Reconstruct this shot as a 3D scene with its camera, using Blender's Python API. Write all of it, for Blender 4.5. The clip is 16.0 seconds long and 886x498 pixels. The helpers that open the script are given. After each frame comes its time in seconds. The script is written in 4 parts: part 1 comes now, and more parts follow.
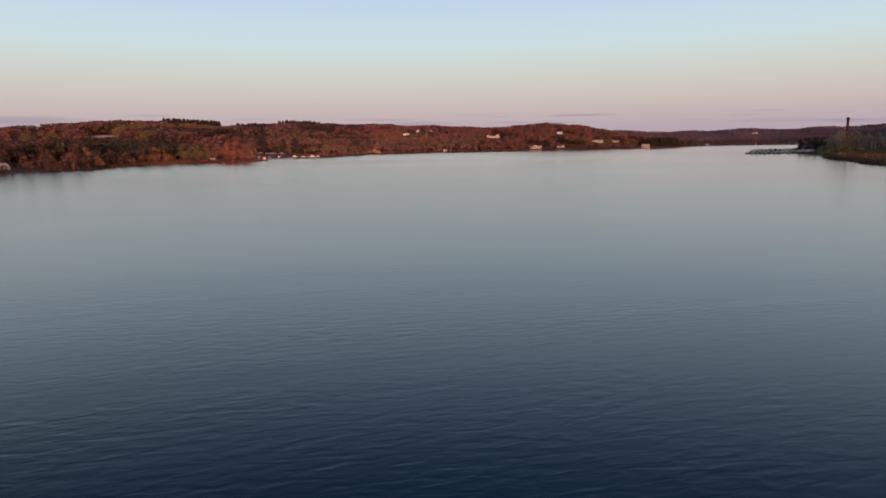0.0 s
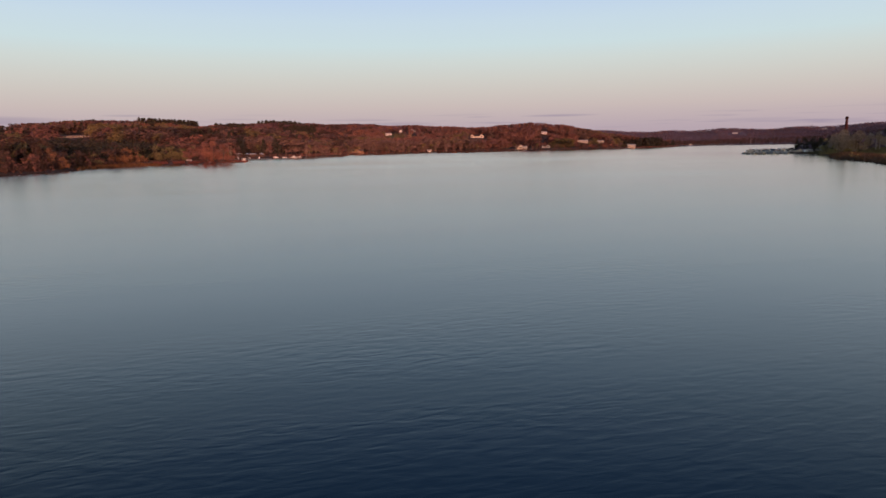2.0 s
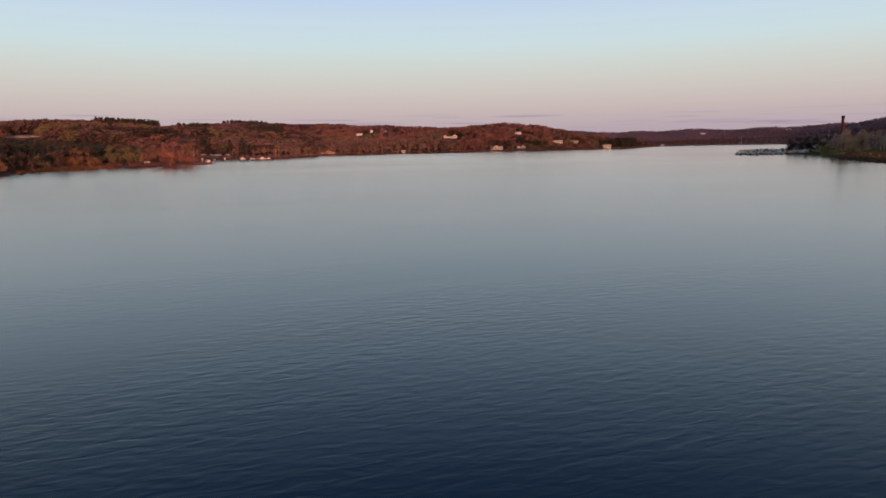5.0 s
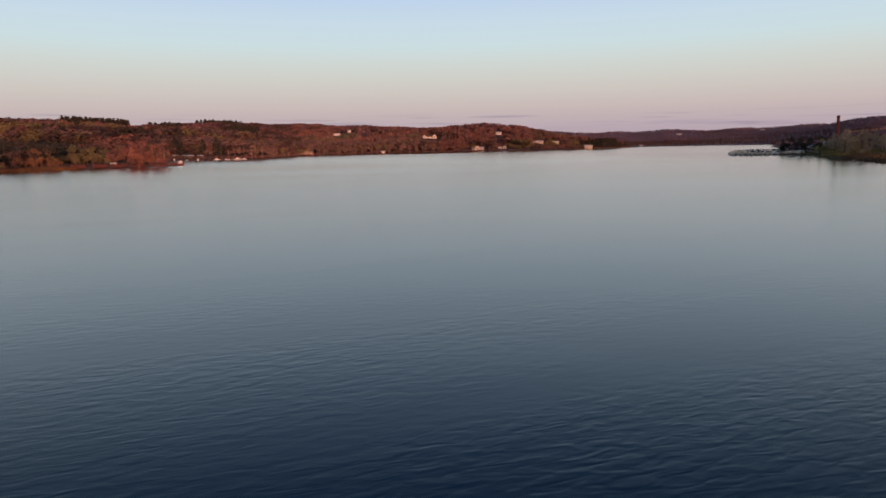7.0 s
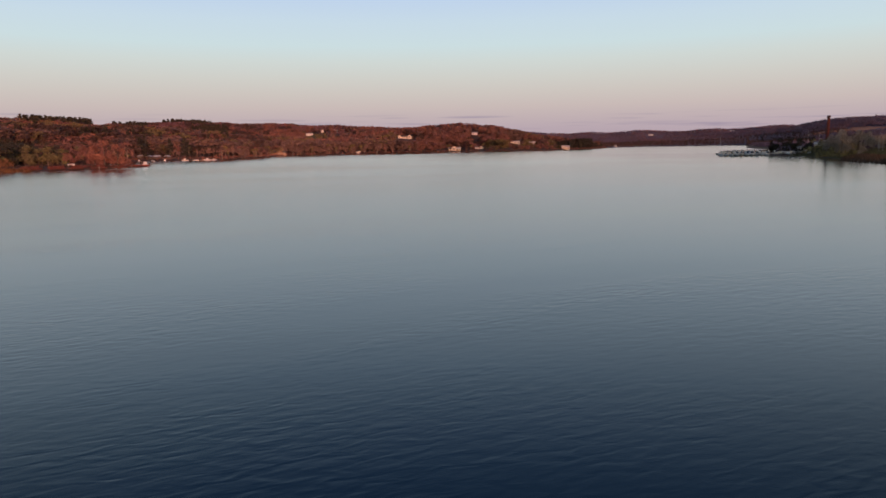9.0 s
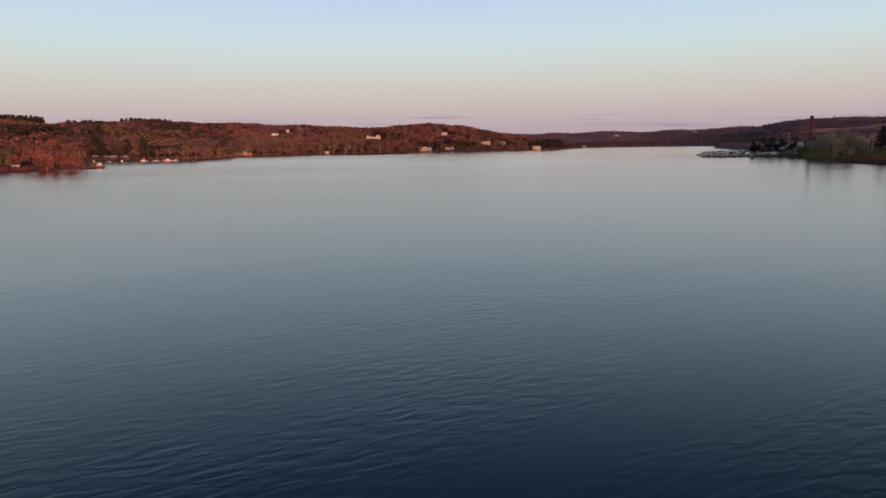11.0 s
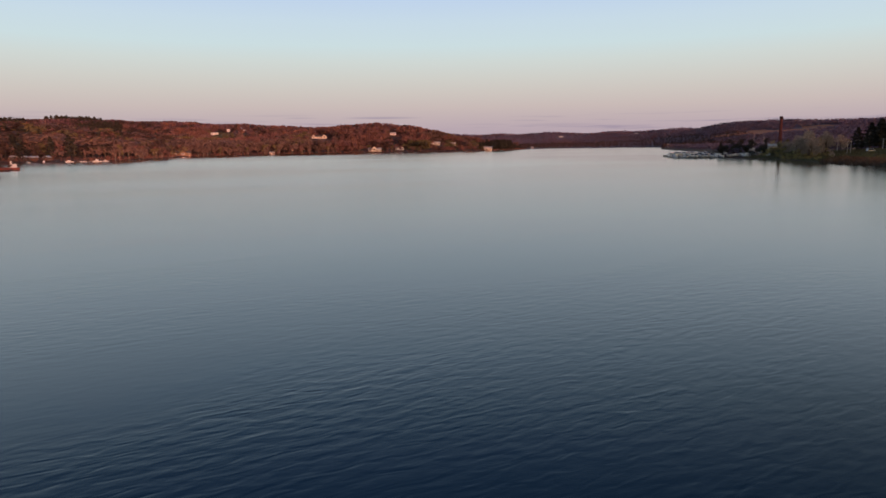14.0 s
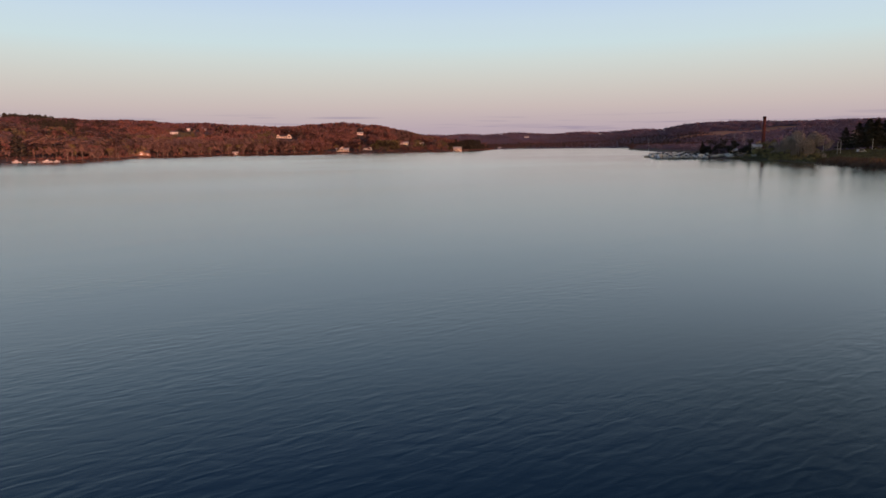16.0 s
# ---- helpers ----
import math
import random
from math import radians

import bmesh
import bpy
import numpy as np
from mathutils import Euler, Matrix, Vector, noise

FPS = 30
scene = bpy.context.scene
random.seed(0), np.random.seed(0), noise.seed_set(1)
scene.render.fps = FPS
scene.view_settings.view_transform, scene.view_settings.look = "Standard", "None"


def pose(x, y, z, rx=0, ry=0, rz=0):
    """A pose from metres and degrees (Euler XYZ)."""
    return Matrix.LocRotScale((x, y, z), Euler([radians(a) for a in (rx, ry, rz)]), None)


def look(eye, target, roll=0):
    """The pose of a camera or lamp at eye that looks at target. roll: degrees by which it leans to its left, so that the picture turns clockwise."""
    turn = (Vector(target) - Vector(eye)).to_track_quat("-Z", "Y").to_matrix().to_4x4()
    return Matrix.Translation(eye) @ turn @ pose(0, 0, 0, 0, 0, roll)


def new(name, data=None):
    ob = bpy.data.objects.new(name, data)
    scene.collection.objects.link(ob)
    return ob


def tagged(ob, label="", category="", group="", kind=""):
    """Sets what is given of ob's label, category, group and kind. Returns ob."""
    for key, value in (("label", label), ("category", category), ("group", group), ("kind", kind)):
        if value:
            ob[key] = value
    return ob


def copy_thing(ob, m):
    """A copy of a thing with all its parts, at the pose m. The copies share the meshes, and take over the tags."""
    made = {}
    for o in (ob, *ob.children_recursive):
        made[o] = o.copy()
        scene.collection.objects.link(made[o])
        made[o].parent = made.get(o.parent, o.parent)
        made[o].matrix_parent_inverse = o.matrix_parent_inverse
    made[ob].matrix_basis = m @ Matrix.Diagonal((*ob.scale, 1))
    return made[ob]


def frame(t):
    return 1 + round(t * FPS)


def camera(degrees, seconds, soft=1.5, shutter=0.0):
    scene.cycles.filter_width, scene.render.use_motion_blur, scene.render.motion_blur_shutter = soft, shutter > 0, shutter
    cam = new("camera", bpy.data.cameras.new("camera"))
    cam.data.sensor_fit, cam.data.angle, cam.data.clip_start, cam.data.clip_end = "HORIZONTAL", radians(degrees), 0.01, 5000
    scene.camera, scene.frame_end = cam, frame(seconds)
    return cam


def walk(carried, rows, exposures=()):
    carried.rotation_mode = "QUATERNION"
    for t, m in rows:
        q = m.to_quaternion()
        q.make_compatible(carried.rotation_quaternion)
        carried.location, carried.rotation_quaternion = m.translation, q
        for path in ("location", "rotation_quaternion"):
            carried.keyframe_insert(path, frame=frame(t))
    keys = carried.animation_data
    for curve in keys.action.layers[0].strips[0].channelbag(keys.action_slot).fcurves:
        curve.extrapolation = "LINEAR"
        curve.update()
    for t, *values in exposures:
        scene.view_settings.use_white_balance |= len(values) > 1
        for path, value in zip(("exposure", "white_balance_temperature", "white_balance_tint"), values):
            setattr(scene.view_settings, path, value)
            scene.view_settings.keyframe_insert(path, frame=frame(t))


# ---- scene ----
cam = camera(68.47, 16.0, soft=1.6)
# seconds, x, y, z, yaw, pitch, lean
ROWS = [
    (0, 0.01, 0.01, 10.01, -0.037, -8.98, 0.778),
    (0.5, -1.64, 5.63, 10.04, -0.395, -8.98, 0.8),
    (1, -3.27, 11.27, 10.07, -0.862, -8.98, 0.819),
    (1.5, -4.88, 16.92, 10.11, -1.222, -8.98, 0.836),
    (2, -6.46, 22.59, 10.13, -1.712, -8.98, 0.849),
    (2.5, -8.02, 28.27, 10.16, -2.231, -8.98, 0.859),
    (3, -9.55, 33.97, 10.18, -2.707, -8.98, 0.866),
    (3.5, -11.06, 39.68, 10.2, -3.113, -8.98, 0.87),
    (4, -12.55, 45.4, 10.22, -3.558, -8.98, 0.872),
    (6.5, -19.56, 74.13, 10.28, -6.01, -8.98, 0.846),
    (7, -20.87, 79.89, 10.28, -6.561, -8.98, 0.834),
    (7.5, -22.15, 85.66, 10.28, -7.069, -8.98, 0.821),
    (8, -23.4, 91.43, 10.28, -7.554, -8.98, 0.806),
    (8.5, -24.62, 97.2, 10.28, -8.207, -8.98, 0.789),
    (9, -25.8, 102.97, 10.27, -9.018, -8.98, 0.771),
    (11.5, -31.19, 131.79, 10.2, -12.701, -8.98, 0.661),
    (12, -32.15, 137.54, 10.17, -13.4, -8.98, 0.636),
    (12.5, -33.08, 143.29, 10.15, -14.17, -8.98, 0.611),
    (13, -33.97, 149.02, 10.12, -15.054, -8.98, 0.585),
    (13.5, -34.81, 154.75, 10.09, -16.043, -8.98, 0.558),
    (14, -35.62, 160.47, 10.06, -16.996, -8.98, 0.531),
    (14.5, -36.38, 166.17, 10.02, -17.869, -8.98, 0.504),
    (15, -37.1, 171.86, 9.98, -18.737, -8.98, 0.477),
    (15.5, -37.78, 177.54, 9.94, -19.61, -8.98, 0.449),
    (16, -38.41, 183.21, 9.9, -20.164, -8.98, 0.422),
]
walk(cam, [(t, pose(x, y, z, 90 + pitch, 0, yaw) @ pose(0, 0, 0, 0, 0, -lean)) for t, x, y, z, yaw, pitch, lean in ROWS])

# ---- sky, sun ----
SUN_TRAVEL = -10.0     # degrees east of the y axis towards which the light goes
SUN_HIGH = 3.0
world = bpy.data.worlds.new("dusk")
scene.world = world
world.use_nodes = True
world.node_tree.nodes.clear()


def node(tree, kind, **values):
    n = tree.nodes.new(kind)
    for key, value in values.items():
        if key in n.inputs:
            n.inputs[key].default_value = value
    return n


def link(tree, a, b):
    tree.links.new(a, b)


def ramp(tree, source, stops, mode="LINEAR"):
    r = tree.nodes.new("ShaderNodeValToRGB")
    r.color_ramp.interpolation = mode
    els = r.color_ramp.elements
    while len(els) < len(stops):
        els.new(0.5)
    for e, (p, c) in zip(els, stops):
        e.position = p
        e.color = (*c, 1) if len(c) == 3 else c
    tree.links.new(source, r.inputs[0])
    return r.outputs[0]


def math_node(tree, op, a, b=None, clamp=False):
    m = tree.nodes.new("ShaderNodeMath")
    m.operation, m.use_clamp = op, clamp
    for i, v in enumerate((a, b)):
        if v is None:
            continue
        if isinstance(v, (int, float)):
            m.inputs[i].default_value = v
        else:
            tree.links.new(v, m.inputs[i])
    return m.outputs[0]


def srgb(r, g, b):
    return tuple((c / 255 / 12.92) if c < 10.3 else ((c / 255 + 0.055) / 1.055) ** 2.4 for c in (r, g, b))


def build_sky():
    tree = world.node_tree
    co = node(tree, "ShaderNodeTexCoord").outputs["Generated"]
    xyz = tree.nodes.new("ShaderNodeSeparateXYZ")
    link(tree, co, xyz.inputs[0])
    # height over the horizon: sine of the angle, stretched so that 0.5 fills the ramp
    high = math_node(tree, "MULTIPLY", xyz.outputs["Z"], 2.0, True)
    glow = ramp(tree, high, [
        (0.0, srgb(178, 160, 172)), (0.05, srgb(188, 170, 179)), (0.082, srgb(196, 179, 182)), (0.115, srgb(204, 189, 186)),
        (0.157, srgb(208, 200, 194)), (0.197, srgb(210, 209, 203)), (0.245, srgb(210, 218, 215)), (0.29, srgb(206, 224, 228)), (0.354, srgb(202, 221, 234)),
        (0.415, srgb(194, 214, 239)), (0.54, srgb(203, 227, 243)), (0.68, srgb(178, 209, 234)), (0.83, srgb(124, 160, 203)), (1.0, srgb(76, 114, 166))])
    # thin cloud streaks low in the sky
    az = math_node(tree, "ARCTAN2", xyz.outputs["X"], xyz.outputs["Y"])
    comb = tree.nodes.new("ShaderNodeCombineXYZ")
    link(tree, math_node(tree, "MULTIPLY", az, 6.0), comb.inputs[0])
    link(tree, math_node(tree, "MULTIPLY", xyz.outputs["Z"], 170.0), comb.inputs[1])
    streak = node(tree, "ShaderNodeTexNoise", Scale=1.0, Detail=3.0, Roughness=0.5)
    link(tree, comb.outputs[0], streak.inputs["Vector"])
    mask = ramp(tree, streak.outputs["Fac"], [(0.57, (0, 0, 0)), (0.70, (1, 1, 1))])
    low = ramp(tree, math_node(tree, "MULTIPLY", xyz.outputs["Z"], 10.0, True), [(0.0, (1, 1, 1)), (0.30, (0.85, 0.85, 0.85)), (0.52, (0, 0, 0))])
    cover = math_node(tree, "MULTIPLY", mask, low)
    # longer bars of cloud: bearing, half width, height, half height, depth
    for turn, half, sine, thick, dense in ((11.9, 3.6, 0.0425, 0.0022, 0.8), (-33, 6.5, 0.0385, 0.0075, 0.75), (-23.5, 2.2, 0.0470, 0.0018, 0.6), (-15.5, 2.5, 0.0420, 0.0016, 0.35),
                                           (-2.5, 4.5, 0.0335, 0.0035, 0.65), (5.0, 1.6, 0.0425, 0.0014, 0.4), (27.0, 4.0, 0.0300, 0.0030, 0.35)):
        across = math_node(tree, "DIVIDE", math_node(tree, "SUBTRACT", az, radians(turn)), radians(half))
        up = math_node(tree, "DIVIDE", math_node(tree, "SUBTRACT", xyz.outputs["Z"], sine), thick)
        far = math_node(tree, "ADD", math_node(tree, "MULTIPLY", across, across), math_node(tree, "MULTIPLY", up, up))
        bar = math_node(tree, "MULTIPLY", math_node(tree, "SUBTRACT", 1.0, far, True), math_node(tree, "ADD", streak.outputs["Fac"], 0.45))
        cover = math_node(tree, "MAXIMUM", cover, math_node(tree, "MULTIPLY", bar, dense))
    mix = tree.nodes.new("ShaderNodeMix")
    mix.data_type = "RGBA"
    link(tree, math_node(tree, "MULTIPLY", cover, 0.75), mix.inputs["Factor"])
    link(tree, glow, mix.inputs[6])
    mix.inputs[7].default_value = (*srgb(152, 140, 162), 1)
    dusk = node(tree, "ShaderNodeBackground", Strength=1.0)
    link(tree, mix.outputs[2], dusk.inputs["Color"])
    # higher up, the sky is brightest opposite the sun and fades to both sides
    fall = math_node(tree, "MULTIPLY", math_node(tree, "SUBTRACT", math_node(tree, "MINIMUM", math_node(tree, "COSINE", math_node(tree, "SUBTRACT", az, radians(4))), 1.0), 0.935), 1.9)
    above = math_node(tree, "MULTIPLY", math_node(tree, "SUBTRACT", xyz.outputs["Z"], 0.20), 6.5, True)
    below = math_node(tree, "MULTIPLY", math_node(tree, "SUBTRACT", 0.85, xyz.outputs["Z"]), 4.0, True)
    fall = math_node(tree, "MULTIPLY", math_node(tree, "MAXIMUM", fall, -0.5), math_node(tree, "MULTIPLY", above, below))
    link(tree, math_node(tree, "ADD", fall, 1.0), dusk.inputs["Strength"])
    sky = tree.nodes.new("ShaderNodeTexSky")
    sky.sky_type, sky.sun_disc = "NISHITA", False
    sky.sun_elevation, sky.sun_rotation = radians(SUN_HIGH), radians(180 + SUN_TRAVEL)
    sky.dust_density, sky.air_density = 4.0, 1.1
    clear = node(tree, "ShaderNodeBackground", Strength=0.15)
    link(tree, sky.outputs[0], clear.inputs["Color"])
    both = tree.nodes.new("ShaderNodeMixShader")
    # the clear sky round the sunset gives way to the pink and blue of the opposite side
    opposite = math_node(tree, "MULTIPLY_ADD", xyz.outputs["Y"], 1.2)
    opposite.node.inputs[2].default_value = 0.6
    link(tree, math_node(tree, "MINIMUM", math_node(tree, "MAXIMUM", opposite, 0.0), 0.96), both.inputs[0])
    link(tree, clear.outputs[0], both.inputs[1])
    link(tree, dusk.outputs[0], both.inputs[2])
    link(tree, both.outputs[0], node(tree, "ShaderNodeOutputWorld").inputs["Surface"])


build_sky()
sun = new("sun", bpy.data.lights.new("sun", "SUN"))
sun.data.energy, sun.data.angle, sun.data.color = 3.3, radians(7), (1.0, 0.42, 0.325)
a = radians(SUN_TRAVEL)
sun.matrix_world = look((0, 0, 300), (1000 * math.sin(a), 1000 * math.cos(a), 300 - 1000 * math.tan(radians(SUN_HIGH))))


# ---- materials ----
def material(name, colour, rough=0.8, spread=0.3, scale=1.0, bump=0.0, metal=0.0, colour2=None, island=0.0, fine=None, spec=0.3):
    """A surface with two scales of variation; colour2 is the other end of its broad variation."""
    m = bpy.data.materials.new(name)
    m.use_nodes = True
    tree = m.node_tree
    bsdf = tree.nodes["Principled BSDF"]
    bsdf.inputs["Roughness"].default_value, bsdf.inputs["Metallic"].default_value = rough, metal
    bsdf.inputs["Specular IOR Level"].default_value = spec
    co = node(tree, "ShaderNodeTexCoord").outputs["Object"]
    geo = tree.nodes.new("ShaderNodeNewGeometry")
    big = node(tree, "ShaderNodeTexNoise", Scale=scale, Detail=3.0)
    small = node(tree, "ShaderNodeTexNoise", Scale=fine or scale * 9.0, Detail=4.0)
    for n in (big, small):
        link(tree, geo.outputs["Position"] if island or colour2 else co, n.inputs["Vector"])
    c2 = colour2 or tuple(c * (1 - spread) for c in colour)
    first = ramp(tree, big.outputs["Fac"], [(0.36, colour), (0.64, c2)])
    hsv = tree.nodes.new("ShaderNodeHueSaturation")
    link(tree, first, hsv.inputs["Color"])
    val = math_node(tree, "MULTIPLY_ADD", small.outputs["Fac"], spread * 1.6)
    val.node.inputs[2].default_value = 1.0 - spread * 0.8
    if island:
        more = math_node(tree, "MULTIPLY_ADD", geo.outputs["Random Per Island"], island)
        more.node.inputs[2].default_value = 1.0 - island / 2
        val = math_node(tree, "MULTIPLY", val, more)
    link(tree, val, hsv.inputs["Value"])
    link(tree, hsv.outputs[0], bsdf.inputs["Base Color"])
    if bump:
        b = node(tree, "ShaderNodeBump", Strength=0.6, Distance=bump)
        link(tree, small.outputs["Fac"], b.inputs["Height"])
        link(tree, b.outputs[0], bsdf.inputs["Normal"])
    return m


def water_material():
    m = bpy.data.materials.new("lake_water")
    m.use_nodes = True
    tree = m.node_tree
    tree.nodes.remove(tree.nodes["Principled BSDF"])
    deep = node(tree, "ShaderNodeBsdfDiffuse", Color=(0.0020, 0.0165, 0.0285, 1))
    gloss = tree.nodes.new("ShaderNodeBsdfGlossy")
    gloss.distribution = "BECKMANN"
    gloss.inputs["Color"].default_value = (1, 1, 1, 1)
    fresnel = node(tree, "ShaderNodeFresnel", IOR=1.333)
    both = tree.nodes.new("ShaderNodeMixShader")
    link(tree, fresnel.outputs[0], both.inputs[0])
    link(tree, deep.outputs[0], both.inputs[1])
    link(tree, gloss.outputs[0], both.inputs[2])
    link(tree, both.outputs[0], tree.nodes["Material Output"].inputs["Surface"])
    pos = tree.nodes.new("ShaderNodeNewGeometry").outputs["Position"]

    def waves(turn, along, across, detail, distort=0.6):
        """Noise whose crests run at that turn, so many metres along and across."""
        mp = tree.nodes.new("ShaderNodeMapping")
        mp.vector_type = "TEXTURE"
        mp.inputs["Rotation"].default_value = (0, 0, radians(turn))
        mp.inputs["Scale"].default_value = (along, across, 1)
        link(tree, pos, mp.inputs["Vector"])
        n = node(tree, "ShaderNodeTexNoise", Scale=1.0, Detail=detail, Roughness=0.5, Distortion=distort)
        link(tree, mp.outputs[0], n.inputs["Vector"])
        return n.outputs["Fac"]

    swell = waves(12, 1.25, 0.50, 1.0, 0.5)
    ripples = waves(16, 0.8, 0.34, 1.0, 0.3)
    cross = waves(-20, 0.9, 0.5, 1.0)
    patch = ramp(tree, waves(15, 46, 12, 2.0), [(0.38, (0.22, 0.22, 0.22)), (0.70, (1.2, 1.2, 1.2))])
    wide = ramp(tree, waves(10, 240, 80, 2.0), [(0.38, (0.7, 0.7, 0.7)), (0.62, (1, 1, 1))])
    h = math_node(tree, "ADD", math_node(tree, "MULTIPLY", swell, 0.55), math_node(tree, "MULTIPLY", ripples, 0.13))
    h = math_node(tree, "MULTIPLY", h, patch)
    h = math_node(tree, "ADD", h, math_node(tree, "MULTIPLY", cross, 0.035))
    b = node(tree, "ShaderNodeBump", Strength=1.0, Distance=0.036)
    link(tree, h, b.inputs["Height"])
    for n in (gloss, fresnel):
        link(tree, b.outputs[0], n.inputs["Normal"])
    # wind-ruffled stretches scatter the sky more than the calm ones
    rough = math_node(tree, "MULTIPLY_ADD", wide, 0.075)
    rough.node.inputs[2].default_value = 0.150
    # the marina's shore lies in the lee: calmer water off it
    east = tree.nodes.new("ShaderNodeSeparateXYZ")
    link(tree, pos, east.inputs[0])
    lee = math_node(tree, "MULTIPLY", math_node(tree, "SUBTRACT", east.outputs["X"], 40.0), 1 / 190, True)
    rough = math_node(tree, "SUBTRACT", rough, math_node(tree, "MULTIPLY", lee, 0.038))
    link(tree, rough, gloss.inputs["Roughness"])
    return m


WATER = water_material()
SOIL = material("woodland_floor", (0.150, 0.082, 0.056), 0.95, 0.3, 0.02, 0.0, colour2=(0.115, 0.072, 0.050), fine=0.25)
# far ground: the purple of distance haze is put into its colour
HAZED_FLOOR = material("haze_tinted_floor", (0.185, 0.120, 0.145), 0.95, 0.2, 0.006, colour2=(0.150, 0.105, 0.130), fine=0.1)
# brown field with the low sun's orange put into its colour
SUNLIT_STUBBLE = material("sun_tinted_stubble", (0.52, 0.21, 0.105), 0.95, 0.2, 0.01, colour2=(0.42, 0.180, 0.100), fine=0.2)
MEADOW = material("olive_spring_meadow", (0.19, 0.160, 0.060), 0.95, 0.2, 0.03, colour2=(0.15, 0.125, 0.055), fine=0.4)
BARK = material("grey_brown_bark", (0.10, 0.075, 0.06), 0.9, 0.3, 0.08, colour2=(0.15, 0.12, 0.10), island=0.5)
RUSSET = material("russet_bare_twigs", (0.325, 0.148, 0.108), 0.9, 0.12, 0.02, colour2=(0.270, 0.128, 0.100), island=0.15)
PLUM = material("plum_brown_bare_twigs", (0.215, 0.114, 0.124), 0.9, 0.12, 0.01, colour2=(0.178, 0.100, 0.108), island=0.12)
GREY_TWIG = material("grey_brown_bare_twigs", (0.225, 0.142, 0.115), 0.9, 0.12, 0.02, colour2=(0.185, 0.120, 0.102), island=0.15)
TWIG = material("bare_red_brown_twigs", (0.265, 0.128, 0.105), 0.9, 0.12, 0.02, colour2=(0.220, 0.112, 0.096), island=0.15)
DARK_TWIG = material("dark_brown_bush_twigs", (0.115, 0.070, 0.056), 0.9, 0.15, 0.03, colour2=(0.085, 0.056, 0.047), island=0.12)
# far twigs, with blue-purple distance haze mixed into the base colour
HAZED_TWIG = material("haze_tinted_twigs", (0.200, 0.158, 0.232), 0.9, 0.08, 0.004, colour2=(0.160, 0.132, 0.190), island=0.06)
BUD = material("budding_yellow_green_twigs", (0.205, 0.165, 0.072), 0.9, 0.12, 0.03, colour2=(0.18, 0.135, 0.068), island=0.15)
NEEDLE = material("dark_conifer_needles", (0.046, 0.049, 0.037), 0.85, 0.3, 0.07, colour2=(0.062, 0.057, 0.043), island=0.6)
OCHRE = material("ochre_willow_twigs", (0.28, 0.150, 0.080), 0.9, 0.15, 0.06, colour2=(0.23, 0.125, 0.072), island=0.3)
PALE_BARK = material("pale_birch_bark", (0.33, 0.27, 0.21), 0.85, 0.3, 0.5)
REED = material("dry_orange_reeds", (0.22, 0.115, 0.055), 0.9, 0.3, 0.1, colour2=(0.15, 0.085, 0.045), island=0.5)
GRASS = material("short_dull_grass", (0.165, 0.168, 0.090), 0.95, 0.3, 0.1, colour2=(0.180, 0.160, 0.095), island=0.5)
SHRUB = material("olive_shrub_twigs", (0.185, 0.170, 0.078), 0.9, 0.2, 0.1, colour2=(0.150, 0.130, 0.070), island=0.25)
BROWN_REED = material("dry_red_brown_reeds", (0.190, 0.120, 0.085), 0.9, 0.25, 0.1, colour2=(0.150, 0.100, 0.072), island=0.25)
# grey-brown twigs with the low far shore's shade put into the colour
SHADED_TWIG = material("shaded_grey_brown_twigs", (0.140, 0.088, 0.088), 0.9, 0.15, 0.02, colour2=(0.112, 0.074, 0.074), island=0.15)
ASH_TWIG = material("pale_grey_brown_twigs", (0.49, 0.41, 0.34), 0.9, 0.12, 0.06, colour2=(0.42, 0.35, 0.29), island=0.15)


# ---- plan: the shore ----
SHORE = [(-420, -1500), (-300, -600), (-235, 0), (-212, 220), (-203, 306), (-194, 350), (-201, 415), (-198, 462), (-163, 490), (-142, 539),
         (-152, 550), (-200, 610), (-226, 715), (-200, 752), (-147, 752), (-118, 850), (-100, 978), (-50, 1040), (6, 1108), (95, 1140),
         (174, 1222), (270, 1255), (402, 1308), (560, 1540), (770, 1880), (980, 2080), (1300, 2120), (1180, 1850), (900, 1480), (700, 1180), (520, 860),
         (408, 690), (345, 624), (322, 600), (303, 573), (296, 552), (292, 534), (290, 515), (286, 496), (260, 445), (229, 390), (204, 325), (180, 263),
         (168, 120), (185, -300), (120, -700), (-60, -1200)]


def closed_curve(points, steps):
    """A smooth closed line through the points (Catmull-Rom)."""
    p = np.array(points, float)
    out = []
    for i in range(len(p)):
        a, b, c, d = p[i - 1], p[i], p[(i + 1) % len(p)], p[(i + 2) % len(p)]
        for k in range(steps):
            t = k / steps
            out.append(0.5 * (2 * b + (c - a) * t + (2 * a - 5 * b + 4 * c - d) * t * t + (3 * b - 3 * c + d - a) * t ** 3))
    return np.array(out)


LINE = closed_curve(SHORE, 7)


